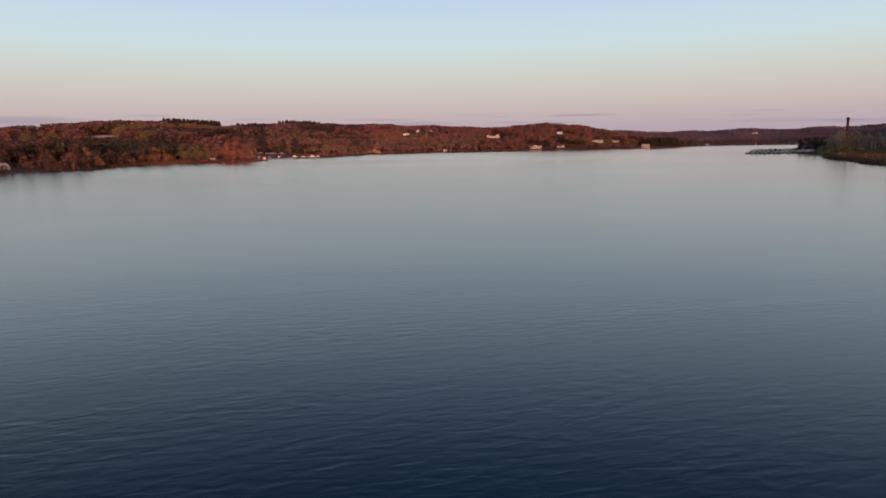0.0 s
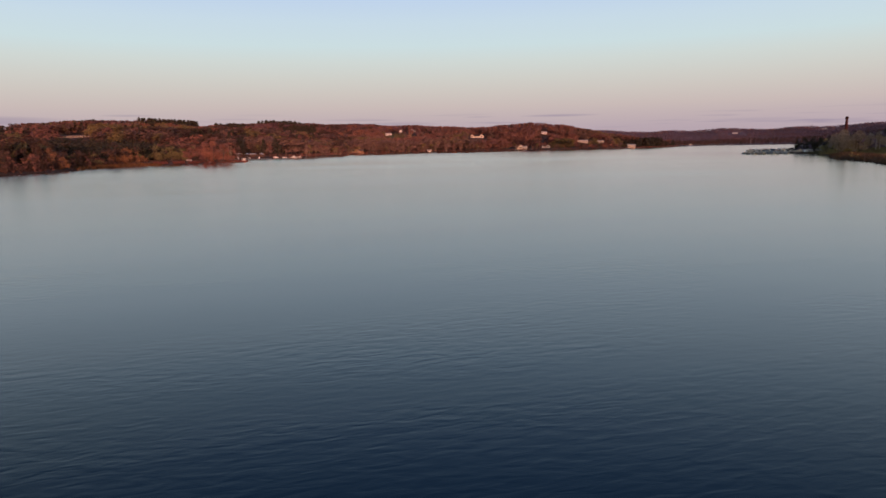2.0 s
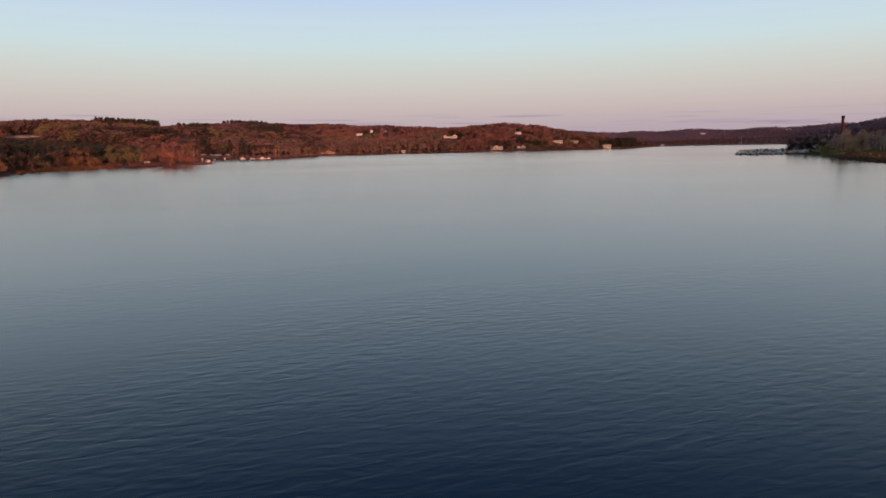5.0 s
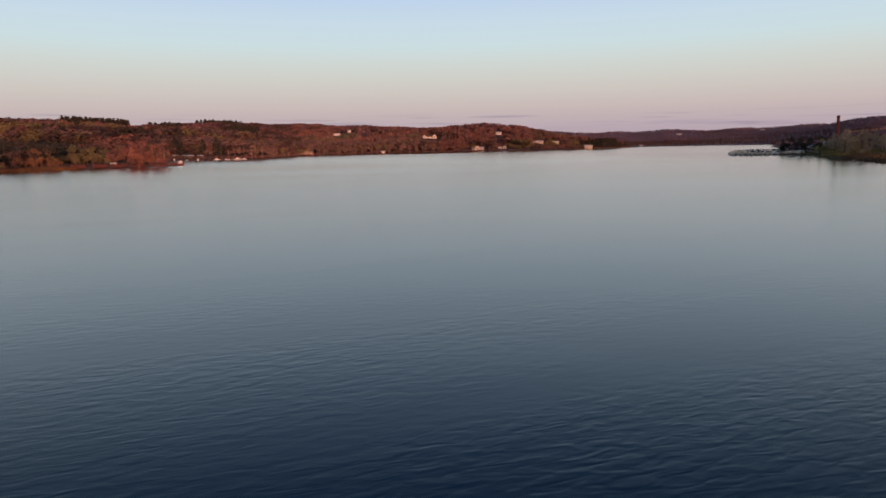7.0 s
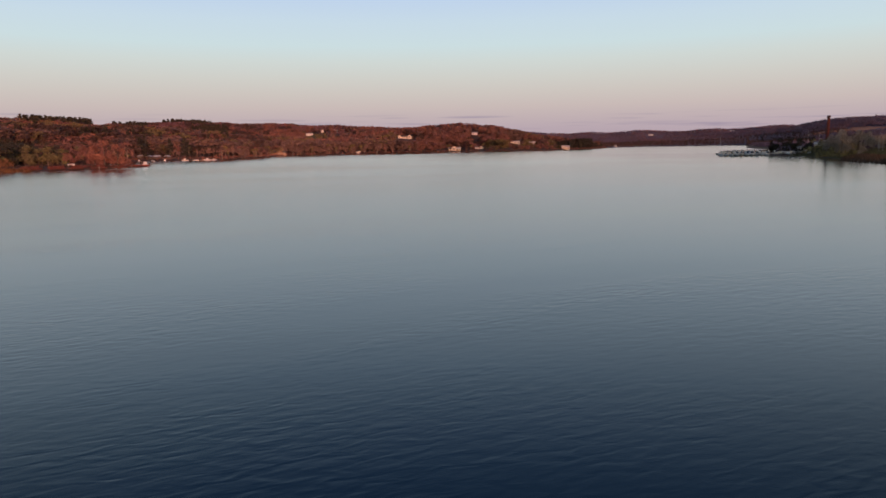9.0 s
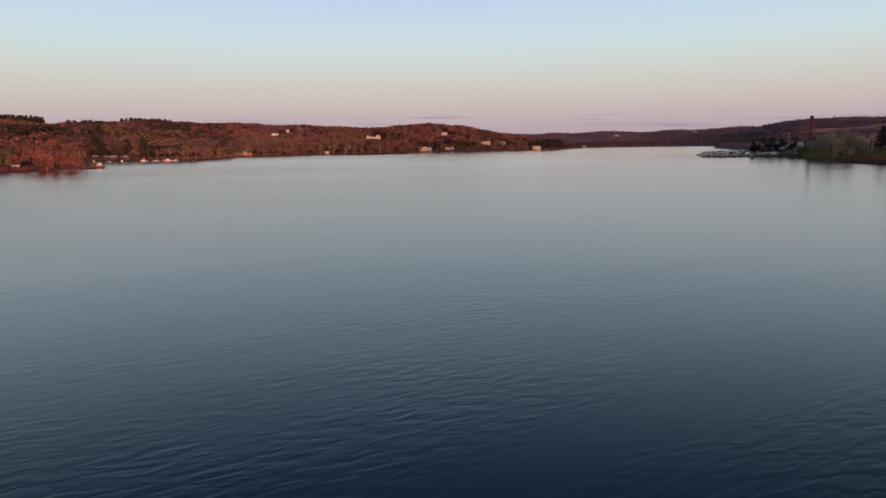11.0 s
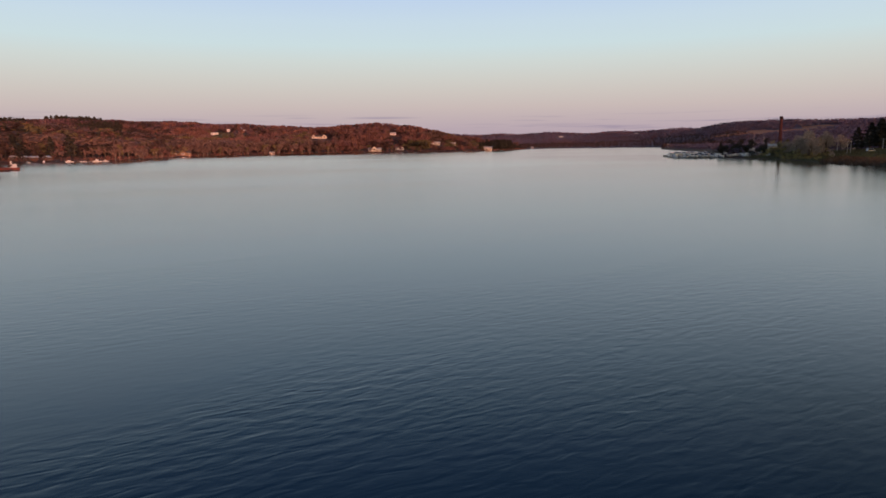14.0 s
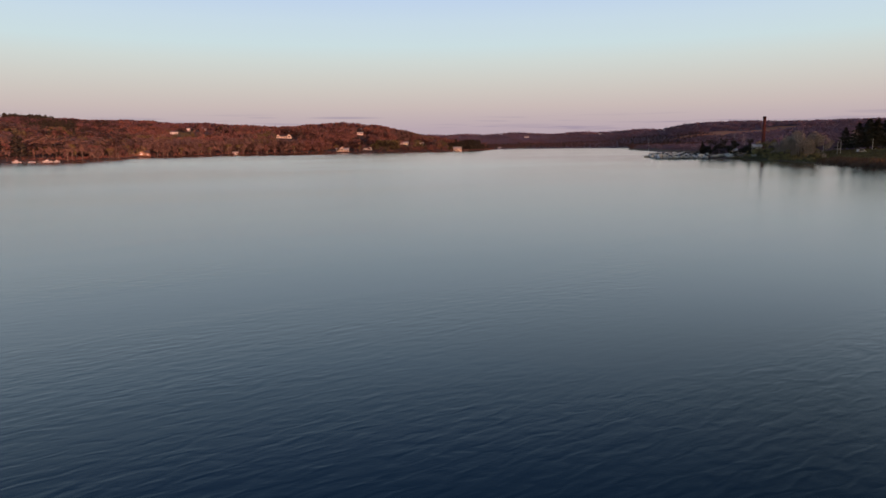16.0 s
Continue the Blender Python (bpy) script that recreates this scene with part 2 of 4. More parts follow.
def shore_distance(x, y):
    """Metres inland of the shore (negative over the water)."""
    x, y = np.asarray(x, float).ravel(), np.asarray(y, float).ravel()
    best, inside = np.full(len(x), 1e12), np.zeros(len(x), bool)
    for (ax, ay), (bx, by) in zip(LINE, np.roll(LINE, -1, axis=0)):
        ux, uy = bx - ax, by - ay
        t = np.clip(((x - ax) * ux + (y - ay) * uy) / (ux * ux + uy * uy), 0, 1)
        best = np.minimum(best, (x - ax - t * ux) ** 2 + (y - ay - t * uy) ** 2)
        cross = (ay > y) != (by > y)
        if abs(uy) > 1e-9:
            inside ^= cross & (x < ax + (y - ay) / uy * ux)
    return np.where(inside, -1, 1) * np.sqrt(best)


# middle x, y, half widths, height; the six at negative y are unseen, added to shade the right side
HILLS = [(-640, 1380, 300, 380, 42), (-330, 1050, 200, 240, 12), (-580, 2180, 430, 430, 60), (-60, 1840, 430, 300, 41), (280, 1620, 130, 150, 26),
         (520, 1760, 220, 180, 14), (2150, 1750, 620, 620, 60), (1800, 2050, 420, 450, 18), (1500, 1250, 400, 260, 10), (-420, 560, 160, 200, 4),
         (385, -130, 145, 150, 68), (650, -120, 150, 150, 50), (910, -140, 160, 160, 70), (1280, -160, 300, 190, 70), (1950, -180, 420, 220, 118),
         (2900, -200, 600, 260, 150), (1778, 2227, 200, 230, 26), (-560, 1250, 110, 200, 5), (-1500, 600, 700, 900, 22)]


def ripple(x, y, size, seed):
    """Cheap smooth unevenness, about -1 to 1."""
    r = np.random.RandomState(seed)
    out = np.zeros_like(x)
    for k in range(7):
        a, w, f = r.uniform(0, 6.28), r.uniform(0, 6.28), r.uniform(0.6, 1.8) / size
        out += np.sin((x * math.cos(a) + y * math.sin(a)) * 6.28 * f + w)
    return out / 3.5


def heights(x, y, s=None):
    shape = np.shape(x)
    x, y = np.asarray(x, float).ravel(), np.asarray(y, float).ravel()
    if s is None:
        s = shore_distance(x, y)
    bank = np.where(s < 0, np.maximum(s * 0.15, -4), 1.1 * (1 - np.exp(-np.maximum(s, 0) / 4)) + np.clip(s, 0, 250) * 0.024)
    bank = bank + 3.6 * np.exp(-((x - 330) / 60) ** 2 - ((y - 440) / 75) ** 2) * np.clip(s / 45, 0, 1)
    hill = np.zeros_like(x)
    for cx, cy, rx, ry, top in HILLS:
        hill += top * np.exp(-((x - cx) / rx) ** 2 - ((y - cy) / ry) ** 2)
    r, az = np.hypot(x, y), np.degrees(np.arctan2(x, y))
    ridge = (60 + 6 * np.sin(az * 0.5 + 1) + 4 * np.sin(az * 1.3) + 17 * np.exp(-((az - 34) / 3) ** 2) - 9 * np.exp(-((az - 26.6) / 1.6) ** 2)) * np.exp(-((r - 3900) / 750) ** 2) * np.clip((az - 2) / 10, 0, 1) * np.clip((85 - az) / 20, 0, 1)
    rise = np.clip(s / 220, 0, 1)
    rise = rise * rise * (3 - 2 * rise)
    land = bank + (hill + ridge) * rise + np.clip(s / 300, 0, 1) * (3.4 * ripple(x, y, 230, 3) + 1.2 * ripple(x, y, 70, 4))
    return np.where(s < 0, bank, np.maximum(land, np.minimum(s * 0.12, 0.5))).reshape(shape)


def height(x, y):
    return float(heights(np.array([x]), np.array([y]))[0])


def mesh_object(name, verts, faces, mats, parent=None, slots=None, smooth=False):
    me = bpy.data.meshes.new(name)
    me.from_pydata(verts, [], faces) if not isinstance(faces, np.ndarray) else fill(me, verts, faces)
    for m in mats:
        me.materials.append(m)
    if slots is not None:
        me.polygons.foreach_set("material_index", np.asarray(slots, np.int32))
    if smooth:
        me.polygons.foreach_set("use_smooth", np.ones(len(me.polygons), bool))
    me.update()
    ob = new(name, me)
    ob.parent = parent
    return ob


def fill(me, verts, tris):
    n = tris.shape[1]
    me.vertices.add(len(verts))
    me.vertices.foreach_set("co", np.asarray(verts, np.float32).ravel())
    me.loops.add(tris.size)
    me.loops.foreach_set("vertex_index", tris.astype(np.int32).ravel())
    me.polygons.add(len(tris))
    me.polygons.foreach_set("loop_start", np.arange(0, tris.size, n, dtype=np.int32))
    me.update(calc_edges=True)


# ---- ground and water ----
# open land: middle x, y, half widths, 2 sun-tinted stubble or 3 grass
FIELDS = [(1500, 1880, 150, 120, 2), (1640, 1800, 130, 90, 2), (1330, 2560, 160, 90, 2), (-92, 1610, 40, 60, 3), (900, 2140, 120, 40, 3)]


def build_ground():
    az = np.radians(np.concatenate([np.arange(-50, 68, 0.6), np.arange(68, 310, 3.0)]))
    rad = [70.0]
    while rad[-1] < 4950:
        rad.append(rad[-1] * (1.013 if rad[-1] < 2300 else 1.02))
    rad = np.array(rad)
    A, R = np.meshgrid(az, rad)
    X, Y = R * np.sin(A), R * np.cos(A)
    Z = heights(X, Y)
    n, m = len(rad), len(az)
    verts = np.stack([X.ravel(), Y.ravel(), Z.ravel()], 1)
    i, j = np.meshgrid(np.arange(n - 1), np.arange(m), indexing="ij")
    k = (j + 1) % m
    faces = np.stack([i * m + j, (i + 1) * m + j, (i + 1) * m + k, i * m + k], -1).reshape(-1, 4)
    mid = verts[faces].mean(axis=1)
    # distant ground on the right takes the haze-tinted colour
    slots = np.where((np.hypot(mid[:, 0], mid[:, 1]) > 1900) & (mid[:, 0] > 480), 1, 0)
    for x, y, rx, ry, slot in FIELDS:
        slots[((mid[:, 0] - x) / rx) ** 2 + ((mid[:, 1] - y) / ry) ** 2 < 1] = slot
    ob = mesh_object("ground", verts, faces, [SOIL, HAZED_FLOOR, SUNLIT_STUBBLE, MEADOW], slots=slots, smooth=True)
    return tagged(ob, "brown wooded shore and low hills round a lake, with unseen shading hills behind", "ground", kind="structure")


def build_water():
    n = 96
    rim = [(4940 * math.cos(i * 2 * math.pi / n), 4940 * math.sin(i * 2 * math.pi / n), 0.0) for i in range(n)]
    ob = mesh_object("water", [(0, 0, 0)] + rim, [(0, 1 + i, 1 + (i + 1) % n) for i in range(n)], [WATER])
    return tagged(ob, "calm blue-grey lake water with fine ripples", "water", kind="structure")


build_ground()
build_water()


# ---- trees ----
def prism(path, radii, sides):
    """A tapered tube along a path, as vertices and triangles."""
    v, f = [], []
    for p, r in zip(path, radii):
        for k in range(sides):
            a = 2 * math.pi * k / sides
            v.append((p[0] + r * math.cos(a), p[1] + r * math.sin(a), p[2]))
    for i in range(len(path) - 1):
        for k in range(sides):
            a, b = i * sides + k, i * sides + (k + 1) % sides
            f += [(a, b, b + sides), (a, b + sides, a + sides)]
    return v, f


def blades(rng, centres, size, thin, up, heart=None):
    """One slim triangle at each centre, pointing more or less up; its face is turned away from the heart of the crown."""
    n = len(centres)
    d = rng.normal(size=(n, 3))
    d[:, 2] = np.abs(d[:, 2]) * up + 0.2
    face = rng.normal(size=(n, 3))
    if heart is not None:
        # lie along the crown's outside
        away = centres - heart
        away /= np.maximum(np.linalg.norm(away, axis=1), 1e-6)[:, None]
        d -= away * np.sum(d * away, axis=1)[:, None] * 0.8
        face = away * 0.55 + 0.8 * face
    d /= np.linalg.norm(d, axis=1)[:, None]
    w = np.cross(d, face)
    w /= np.linalg.norm(w, axis=1)[:, None]
    L = size * rng.uniform(0.6, 1.4, (n, 1))
    if heart is not None:
        w *= np.where(np.sum(np.cross(w, d) * (centres - heart), axis=1) < 0, -1.0, 1.0)[:, None]
    v = np.stack([centres - w * L * thin - d * L * 0.4, centres + w * L * thin - d * L * 0.4, centres + d * L * 0.6], 1).reshape(-1, 3)
    return v, np.arange(3 * n).reshape(-1, 3)


def crown_points(rng, n, kind):
    """Places in the crown of a tree 1 high."""
    if kind == "conifer":
        h = rng.uniform(0, 1, n) ** 1.25
        z = 0.12 + 0.86 * h
        r = (1 - h ** 1.5) * 0.21 * (0.75 + 0.35 * np.sin(h * 40)) * np.sqrt(rng.uniform(0.25, 1, n)) + 0.008
        a = rng.uniform(0, 6.283, n)
        return np.stack([r * np.cos(a), r * np.sin(a), z], 1)
    spread, low, mid = {"broad": (0.22, 0.08, 0.55), "bushy": (0.22, 0.0, 0.40), "slender": (0.10, 0.35, 0.68)}.get(kind, (0.16, 0.14, 0.55))
    lobes = rng.normal(size=(8, 3)) * (spread, spread, 0.17) + (0, 0, mid)
    lobes[:, 2] = np.clip(lobes[:, 2] - 0.5 * np.hypot(lobes[:, 0], lobes[:, 1]) + 0.10, low + 0.1, 0.86)
    lobes[0] = (0, 0, 0.84)
    out = rng.normal(size=(n, 3))
    out /= np.linalg.norm(out, axis=1)[:, None]
    p = lobes[rng.randint(0, 8, n)] + out * rng.uniform(0.06, 0.15, (n, 1))
    p[:, 2] = np.clip(p[:, 2], low, 1.0)
    return p


def tree_arrays(seed, kind, twigs, sides=3, limbs=4):
    """Vertices, triangles and slots (0 wood, 1 twigs) of a tree 1 high."""
    rng = np.random.RandomState(seed)
    lean = rng.uniform(-0.03, 0.03, 2)
    top = 0.97 if kind == "conifer" else 0.72
    V, F, S = [], [], []

    def add(v, f, slot):
        base = sum(len(x) for x in V)
        V.append(np.asarray(v, float))
        F.append(np.asarray(f, int) + base)
        S.append(np.full(len(f), slot))

    add(*prism([(0, 0, -0.05), (lean[0] * 0.5, lean[1] * 0.5, top * 0.5), (lean[0], lean[1], top)], [0.022, 0.017, 0.006] if kind == "slender" else [0.020, 0.013, 0.004], sides), 0)
    pts = crown_points(rng, twigs, kind)
    if kind != "conifer":
        for k in range(limbs):
            z = rng.uniform(0.25, 0.5)
            end = pts[rng.randint(len(pts))]
            add(*prism([(lean[0] * z, lean[1] * z, z), tuple(end)], [0.008, 0.003], 3), 0)
    size = ((52.0 if kind == "conifer" else 84.0) / twigs) ** 0.36
    if kind == "conifer":
        v, f = blades(rng, pts, 0.15 * size, 0.36, 0.2, pts * (0, 0, 0.9))
    else:
        v, f = blades(rng, pts, 0.20 * size, 0.145, 2.2, np.array((0, 0, 0.40)))
    add(v, f, 1)
    return np.concatenate(V), np.concatenate(F), np.concatenate(S)


def plant(name, label, spots, kind, mats, twigs=60, variants=8, seed=1, category="woods", limbs=1, broad=1.0):
    """Far woods: all the trees at spots (x, y, height) in one object."""
    if not len(spots):
        return None
    rng = np.random.RandomState(seed)
    kinds = [tree_arrays(seed * 100 + k, kind, twigs, 3, limbs) for k in range(variants)]
    spots = np.asarray(spots, float)
    z = heights(spots[:, 0], spots[:, 1])
    V, F, S, base = [], [], [], 0
    for (x, y, h, *more), g in zip(spots, z):
        v, f, s = kinds[rng.randint(variants)]
        a = rng.uniform(0, 6.283)
        c, sn = math.cos(a) * h, math.sin(a) * h
        wide = rng.uniform(1.0, 1.45) * (more[0] if more else broad)
        V.append(np.stack([(v[:, 0] * c - v[:, 1] * sn) * wide + x, (v[:, 0] * sn + v[:, 1] * c) * wide + y, v[:, 2] * h + g], 1))
        F.append(f + base)
        S.append(s)
        base += len(v)
    ob = mesh_object(name, np.concatenate(V), np.concatenate(F), mats, slots=np.concatenate(S))
    return tagged(ob, label, category, kind="stuff")


# clearings in the woods: x, y, half width, and how far they open towards the lake
CLEAR = [(-479, 1287, 62, 105), (-430, 1493, 34, 110), (-420, 1985, 75, 110), (-310, 1650, 45, 110), (-503, 990, 18, 170), (-87, 1645, 13, 75), (-60, 1725, 9, 90), (-26, 1760, 8, 90), (124, 1568, 22, 150), (180, 1262, 20, 70), (242, 1330, 14, 90),
         (277, 1540, 9, 90), (352, 1480, 15, 90), (402, 1515, 11, 90), (416, 1345, 14, 60), (470, 1440, 7, 70), (-103, 1004, 15, 50), (6, 1118, 8, 20),
         (-199, 768, 20, 45), (-158, 762, 30, 30), (-178, 505, 26, 50), (1448, 3040, 30, 160), (1898, 3090, 30, 160), (776, 1925, 10, 60)]


def scatter(az0, az1, r0, r1, gap, seed, keep, clear=True, canopy=10.5):
    """Jittered spots between two bearings and two distances, where keep(x, y, s) holds."""
    rng = np.random.RandomState(seed)
    out, r = [], r0
    while r < r1:
        step = gap / r
        a = np.arange(radians(az0), radians(az1), step)
        a = a + rng.uniform(-0.5, 0.5, len(a)) * step
        rr = r + rng.uniform(-0.5, 0.5, len(a)) * gap
        out.append(np.stack([rr * np.sin(a), rr * np.cos(a)], 1))
        r += gap
    p = np.concatenate(out)
    s = shore_distance(p[:, 0], p[:, 1])
    ok = keep(p[:, 0], p[:, 1], s)
    for cx, cy, rad, front in CLEAR if clear else ():
        d = math.hypot(cx, cy)
        ux, uy = -cx / d, -cy / d
        along = (p[:, 0] - cx) * ux + (p[:, 1] - cy) * uy
        side = np.abs((p[:, 0] - cx) * uy - (p[:, 1] - cy) * ux)
        ok &= ~((side < rad) & (along > -rad) & (along < front))
    p, s = p[ok], s[ok]
    ok = seen(p, canopy=canopy)
    return p[ok], s[ok]


def seen(p, tree_top=14.5, canopy=10.5):
    """Which spots show from over the middle of the lake, past the canopy of the woods before them."""
    eye = np.array((-15.0, 90.0, 12.0))
    top = heights(p[:, 0], p[:, 1]) + tree_top
    ok = np.ones(len(p), bool)
    for t in np.linspace(0.25, 0.985, 48):
        x, y = eye[0] + (p[:, 0] - eye[0]) * t, eye[1] + (p[:, 1] - eye[1]) * t
        far = np.hypot(p[:, 0] - x, p[:, 1] - y)
        g = CANOPY(x, y)
        ok &= (g + np.where((g > 1.5) & (far > 45), canopy, 0.0)) < eye[2] + (top - eye[2]) * t
    return ok


def canopy_grid():
    """Ground heights on a grid of 20 m, to look past hills quickly."""
    xs, ys = np.arange(-1200, 3600, 20.0), np.arange(0, 4700, 20.0)
    X, Y = np.meshgrid(xs, ys)
    Z = heights(X, Y)

    def at(x, y):
        i = np.clip(((y + 10) / 20).astype(int), 0, len(ys) - 1)
        j = np.clip(((x + 1210) / 20).astype(int), 0, len(xs) - 1)
        return Z[i, j]

    return at


CANOPY = canopy_grid()


def tall(p, low, high, seed):
    return np.column_stack([p, np.random.RandomState(seed).uniform(low, high, len(p))])


def bearing(x, y):
    return np.degrees(np.arctan2(x, y))


# redder far twigs, distance haze again in the colour
HAZED_RED = material("haze_tinted_red_twigs", (0.215, 0.128, 0.155), 0.9, 0.10, 0.005, colour2=(0.175, 0.115, 0.145), island=0.06)


def under_skyline(p):
    """How tall a tree may stand at each spot: the crests carry trees of about 12.5 m, and those on the slopes before them stay below that line."""
    eye = np.array((-15.0, 90.0, 10.2))
    turn = np.arange(-48, 26, 0.5)
    far = np.arange(650, 2500, 15.0)
    T, R = np.meshgrid(np.radians(turn), far)
    line = ((CANOPY(eye[0] + R * np.sin(T), eye[1] + R * np.cos(T)) + 12.5 - eye[2]) / R).max(axis=0)
    d, g = p - eye[:2], heights(p[:, 0], p[:, 1])
    return np.interp(bearing(d[:, 0], d[:, 1]), turn, line) * np.hypot(d[:, 0], d[:, 1]) + eye[2] - g


def low_before_houses(p, high):
    """Shorter trees below the hillside houses, which look out over them to the lake and the evening sun."""
    out = high.copy()
    for cx, cy, rad, _ in CLEAR:
        if rad < 25 and 900 < cy < 1800:
            for ux, uy in ((-cx / math.hypot(cx, cy), -cy / math.hypot(cx, cy)), (-math.sin(radians(SUN_TRAVEL)), -math.cos(radians(SUN_TRAVEL)))):
                along = (p[:, 0] - cx) * ux + (p[:, 1] - cy) * uy
                side = np.abs((p[:, 0] - cx) * uy - (p[:, 1] - cy) * ux)
                near = (side < rad + 3) & (along > 0) & (along < 320)
                out[near] = np.minimum(out[near], 8.5)
    return out


def open_land(x, y):
    """Where no field lies."""
    ok = np.ones(len(x), bool)
    for cx, cy, rx, ry, _ in FIELDS:
        ok &= ((x - cx) / rx) ** 2 + ((y - cy) / ry) ** 2 > 1
    return ok


# stands that differ from the woods round them: middle x, y, half widths, 3 budding, 5 evergreen or 6 brown
STANDS = [(-421, 1021, 62, 105, 3), (-383, 1037, 24, 40, 3), (-327, 951, 30, 70, 5), (-395, 960, 20, 30, 5), (-360, 930, 40, 30, 6), (-262, 905, 22, 40, 6), (-300, 1060, 26, 40, 6), (-345, 1012, 34, 50, 6), (-250, 940, 20, 30, 5), (-200, 806, 30, 22, 5), (-206, 1233, 24, 34, 5), (-105, 1195, 42, 60, 3),
          (-60, 1560, 40, 60, 3), (270, 1302, 22, 36, 3), (336, 1362, 20, 45, 3), (313, 1312, 8, 12, 5), (391, 1346, 18, 30, 3), (-250, 1010, 22, 40, 3), (60, 1330, 30, 40, 3)]


def woods():
    rng = np.random.RandomState(5)
    # the long far shore and its hills, in stands of differing twig colour
    p, s = scatter(-42, 21, 600, 2450, 13.0, 11, lambda x, y, s: (s > 3) & (y > 690) & (y < 2330) & ((x < 425) | ((x < 620) & (y > 1650))) & ((bearing(x, y) > -17) | (np.hypot(x, y) > 880)), True, 13.0)
    west = p[:, 0] < -120
    ok = ~(west & (rng.uniform(0, 1, len(p)) < 0.38))
    p, s, west = p[ok], s[ok], west[ok]
    tone = 0.8 * ripple(p[:, 0], p[:, 1], 210, 8) + 0.35 * ripple(p[:, 0], p[:, 1], 60, 18) + np.where(west, 0.5, 0.2) * rng.normal(size=len(p))
    stand_of = np.digitize(tone, (-0.50, 0.30, 0.85))
    crest = (heights(p[:, 0], p[:, 1], s) + 6 * rng.normal(size=len(p)) > 42) & (np.hypot(p[:, 0], p[:, 1]) > 1250)
    stand_of[crest] = 4
    stand_of[(s < 75 + 20 * rng.normal(size=len(p))) & (stand_of < 3) & (p[:, 0] < 100)] = 2
    # clumps of dark brown and dark evergreen trees, more of them in the west
    shade = ripple(p[:, 0], p[:, 1], 75, 21) + np.where(west, 0.5, 0.25) * rng.normal(size=len(p))
    stand_of[shade > np.where(west, 0.36, 0.95)] = 6
    stand_of[west & (shade < -0.75) & (np.hypot(p[:, 0], p[:, 1]) < 1350)] = 5
    for x, y, rx, ry, which in STANDS:
        stand_of[((p[:, 0] - x) / rx) ** 2 + ((p[:, 1] - y) / ry) ** 2 < 1 + 0.25 * rng.normal(size=len(p))] = which
    room = under_skyline(p)
    swell = 1.6 * ripple(p[:, 0], p[:, 1], 85, 7)
    for which, name, label, mat, lo, hi, seed in (
            (0, "russet_woods", "russet bare deciduous trees on the far shore hills", RUSSET, 11, 14.5, 2),
            (1, "bare_woods", "bare red-brown deciduous woods on the far shore hills", TWIG, 11.5, 15, 3),
            (2, "grey_woods", "grey-brown leafless trees along the far shore", GREY_TWIG, 11, 15, 4),
            (3, "budding_woods", "yellow-green budding trees among the bare woods", BUD, 11, 15, 5),
            (4, "crest_woods", "plum-brown leafless woods on the hill crests", PLUM, 11.5, 14.5, 6),
            (5, "evergreen_stands", "dark evergreen stands among the bare woods", NEEDLE, 11, 16, 7),
            (6, "brown_woods", "dark brown trees among the bare woods", DARK_TWIG, 11, 15, 8)):
        ok = stand_of == which
        trees = tall(p[ok], lo, hi, seed)
        trees[:, 2] = np.maximum(np.minimum(trees[:, 2] + 5.5, room[ok] + 1.2 * swell[ok]), 11 + 0.1 * trees[:, 2])
        trees = np.column_stack([trees[:, :2], low_before_houses(p[ok], trees[:, 2]), np.where(west[ok], 1.7, 1.2) * (0.8 if which == 5 else 1.0)])
        plant(name, label, trees, "conifer" if which == 5 else "bare", [BARK, mat], 210, seed=seed, limbs=3)
    # undergrowth along that shore
    p, s = scatter(-20, 21, 680, 1900, 5.0, 14, lambda x, y, s: (s > 1) & (s < 16) & (y > 690), False)
    plant("shore_scrub", "low russet scrub along the far waterline", tall(p, 1.8, 3.8, 15), "bushy", [BARK, RUSSET], 30, seed=16, category="scrub")
    # behind the near left bank
    p, s = scatter(-50, -13, 300, 900, 13.5, 12, lambda x, y, s: (s > np.where(y < 470, 34, 13)) & (s < 420) & (y < 860) & ((bearing(x, y) < -29.5) | ((bearing(x, y) > -21.5) & (ripple(x, y, 90, 12) < -0.3)) | (np.hypot(x, y) < 520)))
    pick = rng.uniform(0, 1, len(p))
    plant("bank_woods", "bare red-brown trees behind the near bank", tall(p[pick < 0.5], 10, 16, 17), "broad", [BARK, DARK_TWIG], 420, seed=18, limbs=5, broad=1.25)
    plant("bank_russet_woods", "russet bare trees behind the near bank", tall(p[(pick >= 0.5) & (pick < 0.75)], 10, 16, 19), "broad", [BARK, TWIG], 420, seed=20, limbs=5, broad=1.25)
    plant("bank_olive_woods", "olive-brown willows behind the near bank", tall(p[pick >= 0.75], 8, 13, 21), "broad", [BARK, SHRUB], 420, seed=22, limbs=5, broad=1.25)
    p, s = scatter(-50, -10, 290, 860, 4.5, 44, lambda x, y, s: (s > 0.8) & (s < 45) & (y < 800), False)
    plant("bank_scrub", "low brown scrub and dead grass on the near bank", tall(p, 1.2, 2.8, 45), "bushy", [BARK, DARK_TWIG], 30, seed=46, category="scrub")
    # dark evergreens under the hill
    p, s = scatter(-30, -16.5, 520, 885, 7.5, 23, lambda x, y, s: (s > 40) & (ripple(x, y, 90, 12) > np.where(bearing(x, y) < -21.5, -0.75, -0.45)))
    plant("evergreen_woods", "dark evergreen woods in the hollow under the hill", tall(p, 8, 14, 24), "bushy", [BARK, NEEDLE], 160, seed=25)
    # low ground round the lake's far end, the marina's hinterland, the ridge far off
    p, s = scatter(14, 48, 1330, 2700, 13.0, 26, lambda x, y, s: (s > 3) & (s < 260) & (x > 400) & (y > 1300))
